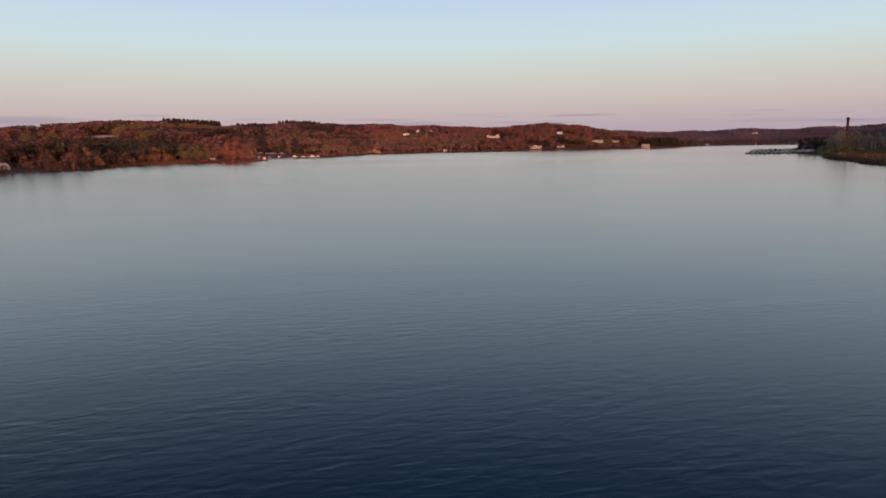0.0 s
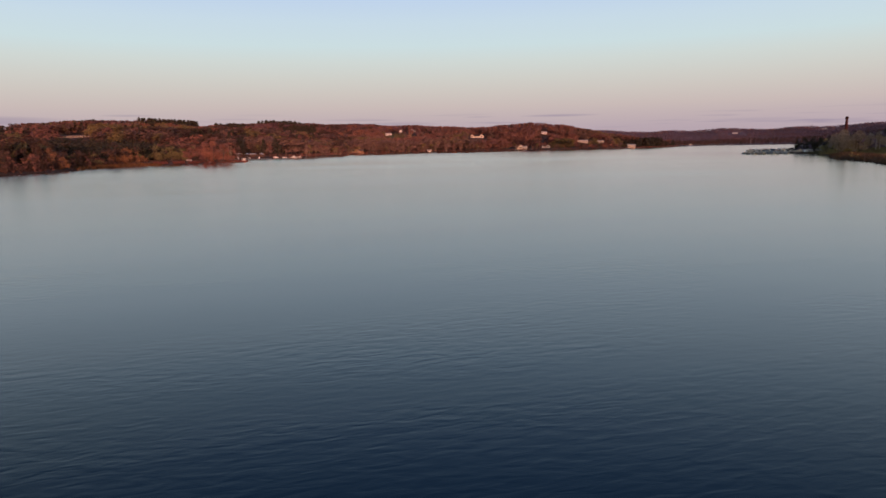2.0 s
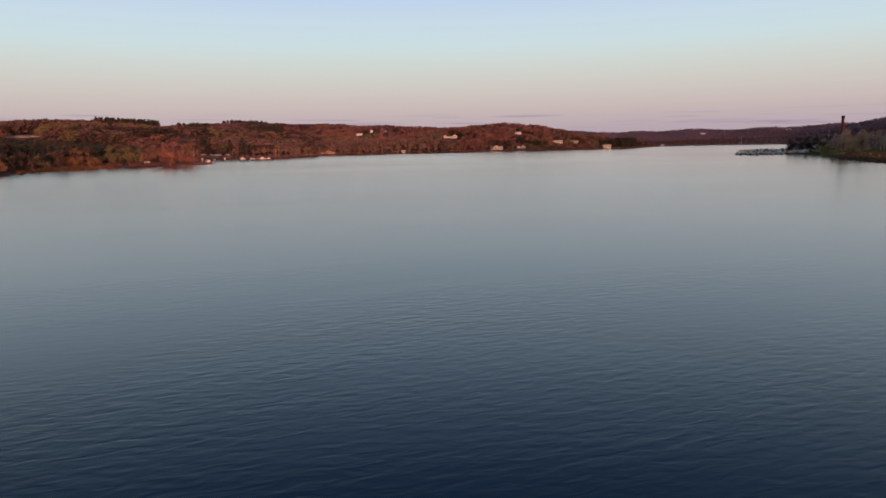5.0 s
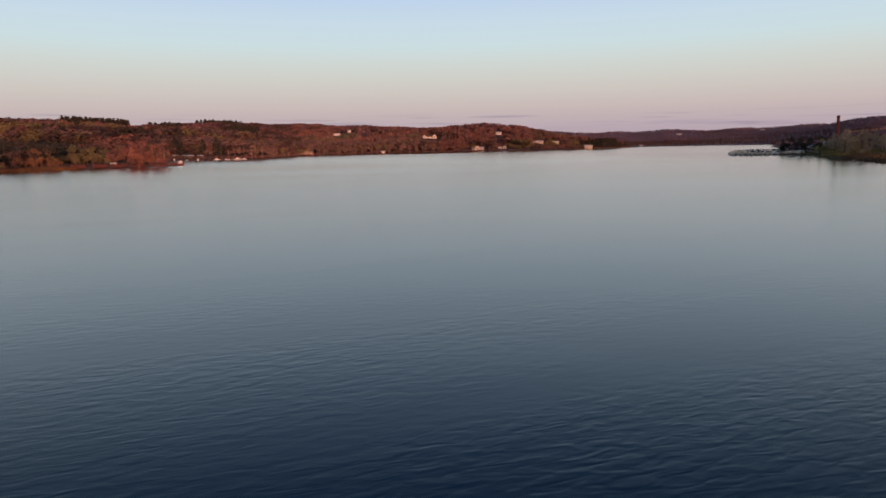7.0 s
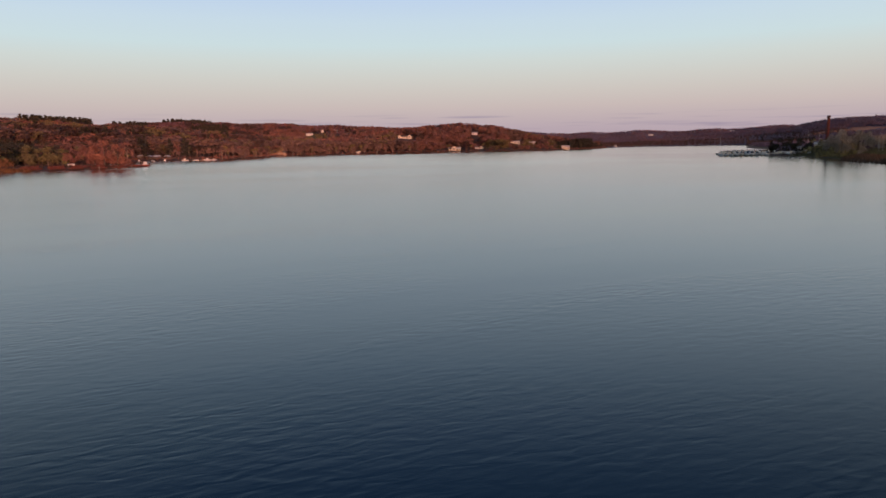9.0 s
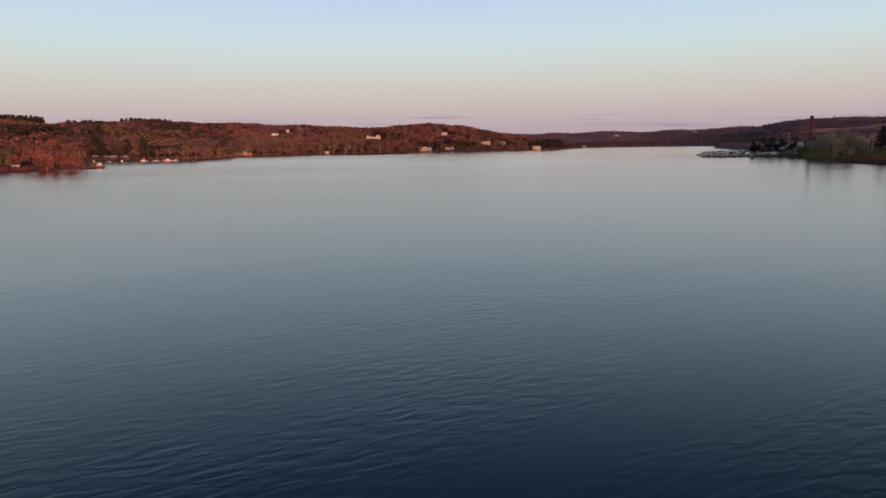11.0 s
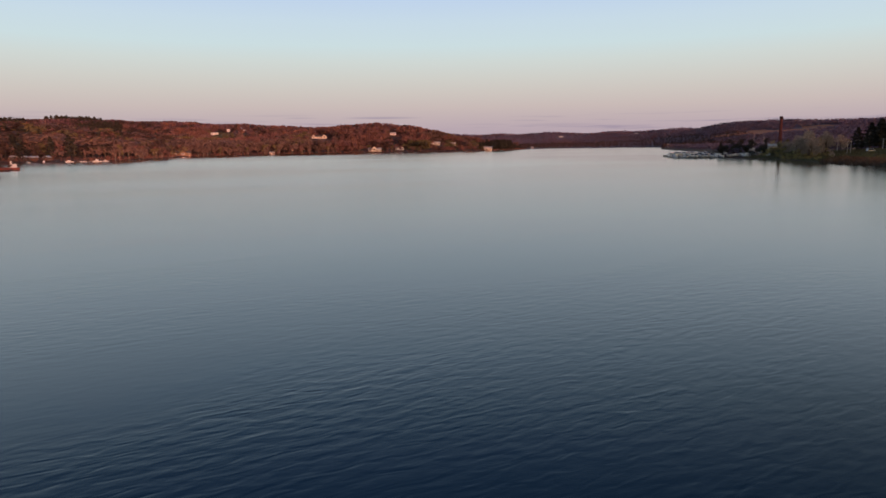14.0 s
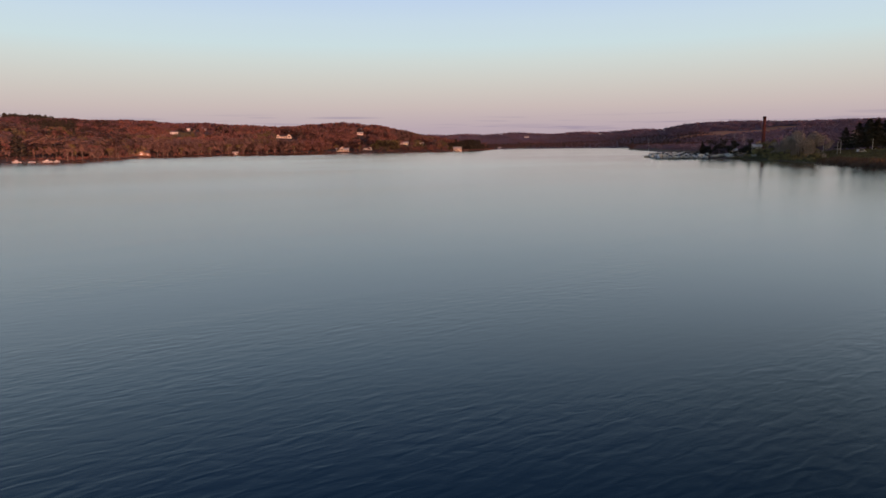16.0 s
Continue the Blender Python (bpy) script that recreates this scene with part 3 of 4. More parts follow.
    # evergreens, and twigs whose dark colour stands in for this shore's shade
    mix = rng.uniform(0, 1, len(p))
    dark = mix < np.where(bearing(p[:, 0], p[:, 1]) < 20.8, 0.92, 0.10)
    plant("dark_shore_woods", "dark evergreens on the low shore at the lake's end", tall(p[dark], 8, 14, 27), "conifer", [BARK, NEEDLE], 50, seed=28)
    plant("dim_shore_woods", "grey-brown trees on the low far shore, darkened for its shade", tall(p[~dark], 7, 11, 29), "bare", [BARK, SHADED_TWIG], 44, seed=30)
    # from here on the twig colours carry the haze of distance
    p, s = scatter(29, 66, 500, 1500, 16.0, 31, lambda x, y, s: (s > 6) & (np.hypot(x - 320, y - 470) > 75), True, 4.0)
    plant("hinterland_woods", "leafless woods behind the marina, tinted with purple haze", tall(p, 6, 9.5, 32), "broad", [BARK, HAZED_TWIG], 50, seed=33, broad=1.4)
    p, s = scatter(8, 75, 2200, 4500, 22.0, 13, lambda x, y, s: (s > 200) & (x > 480) & open_land(x, y))
    mix = ripple(p[:, 0], p[:, 1], 420, 9) + 0.5 * rng.normal(size=len(p))
    plant("ridge_woods", "bare woods on the distant ridge, tinted with purple haze", tall(p[mix < 0.5], 10.5, 13.5, 34), "broad", [BARK, HAZED_TWIG], 36, seed=35, broad=1.6)
    plant("ridge_russet_woods", "reddish woods on the distant ridge, tinted with haze", tall(p[mix >= 0.5], 10.5, 13.5, 36), "broad", [BARK, HAZED_RED], 36, seed=37, broad=1.6)
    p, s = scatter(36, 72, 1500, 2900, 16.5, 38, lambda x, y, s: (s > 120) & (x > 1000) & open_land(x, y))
    plant("hill_woods", "woods on the hill beyond the marina, tinted with purple haze", tall(p, 10.5, 11.8, 39), "broad", [BARK, HAZED_TWIG], 24, seed=40, broad=1.9)


woods()


# ---- small builders ----
def box(x0, y0, z0, x1, y1, z1):
    v = [(x, y, z) for z in (z0, z1) for x, y in ((x0, y0), (x1, y0), (x1, y1), (x0, y1))]
    return v, [(3, 2, 1, 0), (4, 5, 6, 7), (0, 1, 5, 4), (1, 2, 6, 5), (2, 3, 7, 6), (3, 0, 4, 7)]


def loft(rings, cap=True):
    """Skin over rings of equal length."""
    n = len(rings[0])
    v = [tuple(p) for r in rings for p in r]
    f = [(i * n + k, i * n + (k + 1) % n, (i + 1) * n + (k + 1) % n, (i + 1) * n + k) for i in range(len(rings) - 1) for k in range(n)]
    if cap:
        f += [tuple(range(n - 1, -1, -1)), tuple(range((len(rings) - 1) * n, len(rings) * n))]
    return v, f


def round_post(x, y, z0, z1, r0, r1, sides=8):
    return loft([[(x + r * math.cos(6.2832 * k / sides), y + r * math.sin(6.2832 * k / sides), z) for k in range(sides)] for z, r in ((z0, r0), (z1, r1))])


def join(*pieces):
    v, f = [], []
    for pv, pf in pieces:
        n = len(v)
        v += list(pv)
        f += [tuple(i + n for i in face) for face in pf]
    return v, f


def bevelled(shape, width):
    bm = bmesh.new()
    vs = [bm.verts.new(p) for p in shape[0]]
    for f in shape[1]:
        bm.faces.new([vs[i] for i in f])
    bmesh.ops.recalc_face_normals(bm, faces=bm.faces[:])
    if width:
        bmesh.ops.bevel(bm, geom=bm.edges[:], offset=width, segments=1, affect="EDGES")
    return bm


def part(name, shape, mat, parent, label="", bevel=0.0):
    """One mesh of its own under a thing or a part."""
    bm = bevelled(shape, bevel)
    me = bpy.data.meshes.new(name)
    bm.to_mesh(me)
    bm.free()
    me.materials.append(mat)
    ob = new(name, me)
    ob.parent = parent
    return tagged(ob, label) if label else ob


def thing(name, label, category, group=""):
    return tagged(new(name), label, category, group)


def stand(ob, x, y, turn=0.0, lift=0.0, scale=1.0, z=None):
    ob.matrix_basis = pose(x, y, (height(x, y) if z is None else z) + lift, 0, 0, turn) @ Matrix.Scale(scale, 4)
    return ob


def facing(x, y):
    """The turn that lets a thing's front (-y) look at the lake's middle."""
    return -math.degrees(math.atan2(x + 20, y - 90))


WHITE = material("white_painted_boards", (0.80, 0.79, 0.76), 0.6, 0.08, 0.6, 0.01)
CREAM = material("cream_clapboard", (0.76, 0.70, 0.60), 0.65, 0.10, 0.6, 0.01)
LOG_WALL = material("orange_brown_log_wall", (0.29, 0.17, 0.105), 0.7, 0.2, 0.8, 0.02)
SHINGLE = material("grey_brown_roof_shingle", (0.16, 0.13, 0.12), 0.85, 0.2, 0.7, 0.02)
PALE_ROOF = material("pale_metal_roof", (0.62, 0.59, 0.55), 0.45, 0.12, 0.5, 0.0)
GLASS = material("dark_window_glass", (0.03, 0.035, 0.045), 0.08, 0.1, 1.0, spec=0.6)
BRICK = material("red_brick", (0.165, 0.056, 0.056), 0.85, 0.25, 0.5, 0.02, colour2=(0.135, 0.048, 0.048), fine=3.0)
SOOT = material("sooty_dark_brick", (0.075, 0.035, 0.032), 0.9, 0.25, 0.6, 0.02)
RUST_WOOD = material("rust_red_timber", (0.40, 0.120, 0.085), 0.8, 0.3, 0.35, 0.02, colour2=(0.24, 0.085, 0.065))
PALE_POLE = material("sun_bleached_pole", (0.62, 0.60, 0.56), 0.8, 0.15, 0.6, 0.01)
RUST_DARK = material("dark_rusty_timber", (0.15, 0.055, 0.045), 0.85, 0.3, 0.4, 0.02)
GREY_WOOD = material("weathered_grey_timber", (0.30, 0.27, 0.24), 0.85, 0.25, 0.6, 0.02)
GELCOAT = material("white_gelcoat", (0.86, 0.85, 0.83), 0.25, 0.06, 0.5, spec=0.5)
NAVY = material("navy_canvas_cover", (0.055, 0.065, 0.10), 0.8, 0.2, 1.2, 0.01)
TARP = material("grey_canvas_cover", (0.58, 0.57, 0.55), 0.8, 0.2, 1.2, 0.01)
RUBBER = material("black_rubber", (0.02, 0.02, 0.02), 0.8, 0.2, 2.0)
ALLOY = material("dull_aluminium", (0.55, 0.55, 0.55), 0.4, 0.1, 1.0, metal=0.9)
CAR_DARK = material("dark_blue_car_paint", (0.03, 0.035, 0.05), 0.25, 0.08, 0.6, spec=0.6)
FABRIC = material("white_tunnel_fabric", (0.68, 0.67, 0.66), 0.6, 0.12, 0.5, 0.01)


# ---- trees that stand apart ----
def tree(name, label, kind, twigs, mats, seed, group=""):
    """A tree 1 high: a root at its foot, its trunk with limbs, and its crown."""
    v, f, s = tree_arrays(seed, kind, twigs, sides=6, limbs=9)
    root = thing(name, label, "tree", group)
    for slot, piece in ((0, "trunk"), (1, "crown")):
        tris = f[s == slot]
        used = np.unique(tris)
        back = np.zeros(len(v), int)
        back[used] = np.arange(len(used))
        mesh_object(piece, v[used], back[tris], [mats[slot]], parent=root)
    return root


def grove(kinds, spots, seed, wide=1.0):
    """Stand single trees at spots (x, y, height), from a few kinds that share their meshes."""
    rng = np.random.RandomState(seed)
    first = {}
    ground = heights(np.array([p[0] for p in spots], float), np.array([p[1] for p in spots], float))
    for (x, y, h), g in zip(spots, ground):
        k = rng.randint(len(kinds))
        m = pose(x, y, float(g), 0, 0, rng.uniform(0, 360)) @ Matrix.Diagonal((h * wide * rng.uniform(0.9, 1.15), h * wide * rng.uniform(0.9, 1.15), h, 1))
        if k not in first:
            first[k] = tree(*kinds[k])
            first[k].matrix_basis = m
        else:
            made = copy_thing(first[k], Matrix())
            made.matrix_basis = m


def row(x0, y0, x1, y1, n, spread, low, high, seed):
    rng = np.random.RandomState(seed)
    return [(x0 + (x1 - x0) * t + rng.normal() * spread, y0 + (y1 - y0) * t + rng.normal() * spread, rng.uniform(low, high)) for t in np.linspace(0, 1, n)]


def along_shore(x0, x1, y0, y1, n, near, far, low, high, seed):
    """Spots between two distances inland along the stretch of shore inside a rectangle."""
    rng = np.random.RandomState(seed)
    p = LINE[rng.randint(0, len(LINE), n * 400)] + rng.uniform(-far - 22, far + 22, (n * 400, 2))
    p = p[(p[:, 0] > x0) & (p[:, 0] < x1) & (p[:, 1] > y0) & (p[:, 1] < y1)]
    s = shore_distance(p[:, 0], p[:, 1])
    p = p[(s > near) & (s < far) & (np.hypot(p[:, 0] + 207, p[:, 1] - 320) > 11)][:n]
    return [(x, y, rng.uniform(low, high)) for x, y in p]


OLIVE = material("budding_olive_twigs", (0.42, 0.370, 0.170), 0.9, 0.15, 0.08, colour2=(0.35, 0.290, 0.145), island=0.2)


def pine_stands():
    """Closed stands on the slopes below the skyline pines, and round the lake's far end."""
    slope = row(-440, 1290, -424, 1180, 26, 6, 14, 20, 66) + row(-470, 1262, -440, 1240, 14, 5, 20, 24, 67) + row(-452, 1280, -434, 1205, 26, 6, 20, 24, 70)
    slope += row(-440, 1945, -330, 1720, 60, 14, 15, 20, 68) + row(-380, 1860, -300, 1690, 40, 12, 15, 19, 69)
    plant("pine_stand", "dark pine stand on the slope below the skyline", slope, "conifer", [BARK, NEEDLE], 170, seed=91, broad=1.25)
    low = row(452, 1408, 488, 1446, 30, 5, 16, 22, 72) + row(494, 1466, 556, 1572, 50, 6, 16, 23, 73)
    plant("shore_evergreens", "dark evergreens on the low shore at the lake's end", low, "conifer", [BARK, NEEDLE], 170, seed=92, broad=1.3)


pine_stands()


def single_trees():
    pines = [("pine_tree", "dark evergreen pine on the hill's skyline", "conifer", 150, (BARK, NEEDLE), 300 + k, "hilltop pines") for k in range(3)]
    grove(pines, row(-518, 1266, -436, 1294, 60, 5, 22, 25, 1) + row(-524, 1289, -438, 1316, 50, 6, 23.5, 26.5, 2), 1, 1.5)
    grove(pines, row(-462, 1490, -440, 1496, 12, 4, 22, 27, 3) + row(-432, 1490, -396, 1496, 24, 5, 22, 27, 4), 2, 1.5)
    grove(pines, row(-492, 2000, -380, 1990, 50, 8, 19, 24, 5) + row(-470, 1975, -350, 1900, 50, 10, 17, 22, 6) + row(-400, 1900, -330, 1800, 30, 9, 15, 19, 16) + row(-352, 1690, -280, 1668, 36, 8, 16, 20, 17) + row(-338, 1640, -262, 1625, 34, 9, 15, 20, 18), 3, 1.5)
    low = [("shore_pine", "dark evergreen on the low shore at the lake's end", "conifer", 150, (BARK, NEEDLE), 310 + k, "low shore evergreens") for k in range(2)]
    grove(low, row(428, 1402, 455, 1430, 9, 3, 12, 19, 60) + row(484, 1470, 522, 1524, 16, 4, 11, 18, 61), 4, 1.7)
    willows = [("willow_tree", "round leafless orange-brown willow on the bank", "bushy", 1100, (BARK, OCHRE), 320 + k, "bank willows") for k in range(2)]
    grove(willows, [(-212, 486, 11), (-215, 480, 10), (-207, 481, 10), (-206, 382, 11.5), (-210, 478, 10), (-204, 486, 9), (-202, 378, 9), (-216, 496, 11)], 7, 1.25)
    russet = [("russet_willow", "broad round russet willow on the spit", "bushy", 1400, (BARK, m), 410 + k, "spit willows") for k, m in enumerate((RUSSET, TWIG))]
    grove(russet, [(-160, 512, 15.5), (-154, 516, 13.5), (-167, 517, 15), (-162, 522, 15), (-178, 516, 10.5)], 18, 1.3)
    brown = [("brown_willow", "big round red-brown willow behind the shore hedge", "bushy", 1300, (BARK, m), 400 + k, "brown willows") for k, m in enumerate((TWIG, DARK_TWIG, SHRUB))]
    grove(brown, [(-262, 392, 17), (-252, 402, 19), (-240, 408, 18), (-246, 420, 20), (-230, 418, 17), (-226, 404, 14), (-236, 388, 14), (-272, 410, 19), (-284, 398, 18), (-300, 400, 19), (-258, 372, 13), (-290, 375, 15)], 17, 1.35)
    olives = [("olive_bush", "rounded olive-brown bush on the bank", "bushy", 600, (BARK, SHRUB), 330 + k, "bank bushes") for k in range(2)]
    grove(olives, row(-214, 412, -212, 440, 5, 3, 6, 9, 8) + row(-216, 508, -186, 518, 9, 2.5, 9, 12, 9) + row(-214, 521, -184, 540, 9, 4, 9, 12.5, 71), 8, 1.3)
    hedge = [("shore_bush", "dense red-brown bush by the water", "bushy", 420, (BARK, m), 340 + k, "shore hedge") for k, m in enumerate((DARK_TWIG, TWIG, DARK_TWIG))]
    grove(hedge, along_shore(-240, -180, 230, 450, 110, 1.5, 8, 4.0, 5.6, 10) + along_shore(-240, -180, 230, 440, 40, 7, 16, 5.5, 9, 11), 9)
    pale = [("birch_tree", "slender leafless tree with a pale trunk", "slender", 110, (PALE_BARK, m), 350 + k, "pale shore trees") for k, m in enumerate((GREY_TWIG, TWIG, BUD))]
    spots = [(-151, 525, 15), (-155, 521, 14)] + row(-136, 770, -112, 920, 8, 7, 10, 15, 62) + row(-106, 995, -40, 1075, 8, 8, 11, 15, 63) + row(0, 1130, 150, 1225, 12, 9, 11, 16, 64) + row(490, 1462, 520, 1510, 5, 3, 13, 16, 65)
    spots += row(-138, 772, -108, 930, 12, 3, 9, 14, 12) + row(-95, 1000, -30, 1075, 10, 4, 10, 15, 13) + row(-10, 1105, 90, 1150, 14, 4, 10, 15, 14) + row(100, 1160, 165, 1228, 9, 4, 9, 14, 15)
    grove(pale, spots + row(210, 1262, 380, 1318, 10, 5, 8, 13, 16), 10)
    shady = [("cedar_tree", "dark bushy evergreen beside the marina", ("bushy", "conifer", "broad")[k], 1300, (BARK, NEEDLE), 360 + k, "marina evergreens") for k in range(3)]
    grove(shady, [(318, 583, 11), (322, 579, 12.5), (320, 573, 11), (325, 570, 10), (319, 562, 12.5), (324, 558, 11.5), (317, 536, 12), (313, 532, 9)], 11, 1.45)
    spruces = [("spruce_tree", "tall dark spruce behind the lawn", "conifer", 1100, (BARK, NEEDLE), 370 + k, "lawn spruces") for k in range(2)]
    grove(spruces, [(322, 469, 14), (325, 463, 16), (327, 458, 18), (330, 461, 17), (331, 456, 17.5), (334, 459, 17), (339, 457, 17), (342, 455, 17), (347, 446, 17)], 12, 1.75)
    shrubs = [("lakeside_shrub", "tangled leafless shrub on the shore", "bushy", 700, (BARK, m), 380 + k, "lakeside shrubs") for k, m in enumerate((OLIVE, OLIVE, SHRUB))]
    grove(shrubs, row(297, 497, 311, 516, 12, 3, 8, 11.5, 17) + row(268, 456, 290, 494, 8, 3, 3, 6, 19) + along_shore(190, 300, 300, 500, 22, 1.0, 6, 2.0, 4.0, 18) + along_shore(240, 300, 430, 520, 14, 4, 14, 4, 7, 20), 13)
    bare = [("ash_tree", "big grey leafless tree on the shore", "broad", 1100, (BARK, ASH_TWIG), 390 + k, "big leafless trees") for k in range(2)]
    grove(bare, [(284, 468, 16.5), (278, 461, 15), (290, 476, 16), (280, 473, 14), (292, 464, 15), (272, 454, 12), (296, 486, 13), (286, 458, 13.5), (345, 480, 13), (356, 474, 12), (300, 480, 11), (318, 490, 12)] + row(338, 505, 430, 600, 16, 7, 9, 13, 50) + row(372, 452, 470, 540, 16, 8, 9, 13, 51), 14)


single_trees()


def reeds():
    """Dry reeds along the near left bank."""
    rng = np.random.RandomState(31)
    i = rng.choice(np.flatnonzero((LINE[:, 0] < -140) & (LINE[:, 1] > 360) & (LINE[:, 1] < 500)), 9000)
    a, b = LINE[i], LINE[(i + 1) % len(LINE)]
    p = a + (b - a) * rng.uniform(0, 1, (len(i), 1)) + rng.normal(size=(len(i), 2)) * 2.4
    ok = (p[:, 0] < -140) & (p[:, 1] > 395) & (p[:, 1] < 474)
    p = p[ok]
    s = shore_distance(p[:, 0], p[:, 1])
    p = p[(s > -1.5) & (s < 9)]
    z = np.maximum(heights(p[:, 0], p[:, 1]), -0.1)
    v, f = blades(rng, np.column_stack([p, z + 0.7]), 1.5, 0.12, 4.0)
    ob = mesh_object("reeds", v, f, [REED])
    tagged(ob, "dry orange reeds along the near bank", "reeds", kind="stuff")
    # taller stand along the lawn's bank
    p = np.column_stack([rng.uniform(150, 270, 60000), rng.uniform(240, 425, 60000)])
    s = shore_distance(p[:, 0], p[:, 1])
    p = p[(s > -1.0) & (s < 13)]
    v, f = blades(rng, np.column_stack([p, np.maximum(heights(p[:, 0], p[:, 1]), -0.1) + 0.8]), 1.9, 0.16, 4.0)
    tagged(mesh_object("bank_reeds", v, f, [BROWN_REED]), "dry red-brown reeds along the lawn's bank", "reeds", kind="stuff")


def grass():
    """The lawn's tufts on the marina's bank."""
    rng = np.random.RandomState(32)
    p = np.column_stack([rng.uniform(190, 400, 110000), rng.uniform(290, 530, 110000)])
    s = shore_distance(p[:, 0], p[:, 1])
    p = p[(s > 0.4) & (s < 110)]
    v, f = blades(rng, np.column_stack([p, heights(p[:, 0], p[:, 1]) + 0.15]), 0.8, 0.6, 1.2)
    tagged(mesh_object("grass", v, f, [GRASS]), "short dull green grass on the bank", "grass", kind="stuff")


reeds()
grass()


# ---- houses ----
def window(x, z, y, w, h, parent):
    pane = part("window", box(x - w / 2, y - 0.10, z - h / 2, x + w / 2, y + 0.05, z + h / 2), GLASS, parent)
    t = 0.12
    part("frame", join(box(x - w / 2 - t, y - 0.16, z + h / 2, x + w / 2 + t, y, z + h / 2 + t), box(x - w / 2 - t, y - 0.16, z - h / 2 - t, x + w / 2 + t, y, z - h / 2),
                       box(x - w / 2 - t, y - 0.16, z - h / 2, x - w / 2, y, z + h / 2), box(x + w / 2, y - 0.16, z - h / 2, x + w / 2 + t, y, z + h / 2)), WHITE, pane)


def gable_roof(x0, x1, y0, y1, z, rise, thick=0.25, along="x"):
    """A pitched roof shell; its ridge runs along x or y."""
    if along == "x":
        m = (y0 + y1) / 2
        prof = [(y0, z), (m, z + rise), (y1, z), (y1, z - thick), (m, z + rise - thick), (y0, z - thick)]
        return loft([[(x, y, h) for y, h in prof] for x in (x0, x1)])
    m = (x0 + x1) / 2
    prof = [(x0, z), (m, z + rise), (x1, z), (x1, z - thick), (m, z + rise - thick), (x0, z - thick)]
    return loft([[(x, y, h) for x, h in prof] for y in (y0, y1)])


def body_with_gables(x0, x1, y0, y1, z0, z1, rise, along="x"):
    if along == "x":
        m = (y0 + y1) / 2
        prof = [(y0, z0), (y0, z1), (m, z1 + rise), (y1, z1), (y1, z0)]
        return loft([[(x, y, h) for y, h in prof] for x in (x0, x1)])
    m = (x0 + x1) / 2
    prof = [(x0, z0), (x0, z1), (m, z1 + rise), (x1, z1), (x1, z0)]
    return loft([[(x, y, h) for x, h in prof] for y in (y0, y1)])


def house(label, x, y, wide, deep, eaves, rise, wall, roof, wings=(), along="x", turn=None, chimney=True, category="house", name="house"):
    """A house with its front to the lake; wings: (middle, width, how far proud, eaves, rise) of gables on the front."""
    root = thing(name, label, category)
    w, d = wide / 2, deep / 2
    part("wall", body_with_gables(-w, w, -d, d, -2.5, eaves, rise, along), wall, root)
    top = part("roof", gable_roof(-w - 0.6, w + 0.6, -d - 0.6, d + 0.6, eaves + 0.10, rise + 0.15, 0.22, along), roof, root)
    if chimney:
        part("chimney", box(w * 0.4, -0.5, eaves + rise * 0.3, w * 0.4 + 1.0, 0.5, eaves + rise + 1.1), BRICK, top)
    for mid, ww, proud, we, wr in wings:
        part("gable_wing", body_with_gables(mid - ww / 2, mid + ww / 2, -d - proud, 0, -2.5, we, wr, "y"), wall, root)
        part("roof", gable_roof(mid - ww / 2 - 0.5, mid + ww / 2 + 0.5, -d - proud - 0.5, 0, we + 0.1, wr + 0.12, 0.22, "y"), roof, root)
        window(mid, we * 0.6, -d - proud, ww * 0.45, 1.5, root)
    n = max(2, int(wide / 4.2))
    for k in range(n):
        wx = -w + wide * (k + 0.5) / n
        if any(abs(wx - m) < q / 2 + 0.9 for m, q, *_ in wings):
            continue
        window(wx, min(eaves * 0.55, 1.7), -d, 1.5, 1.4, root)
        if eaves > 4.6:
            window(wx, 4.2, -d, 1.4, 1.2, root)
    part("door", box(w * 0.25 - 0.55, -d - 0.09, 0.0, w * 0.25 + 0.55, -d + 0.05, 2.1), GREY_WOOD, root)
    return stand(root, x, y, facing(x, y) if turn is None else turn)


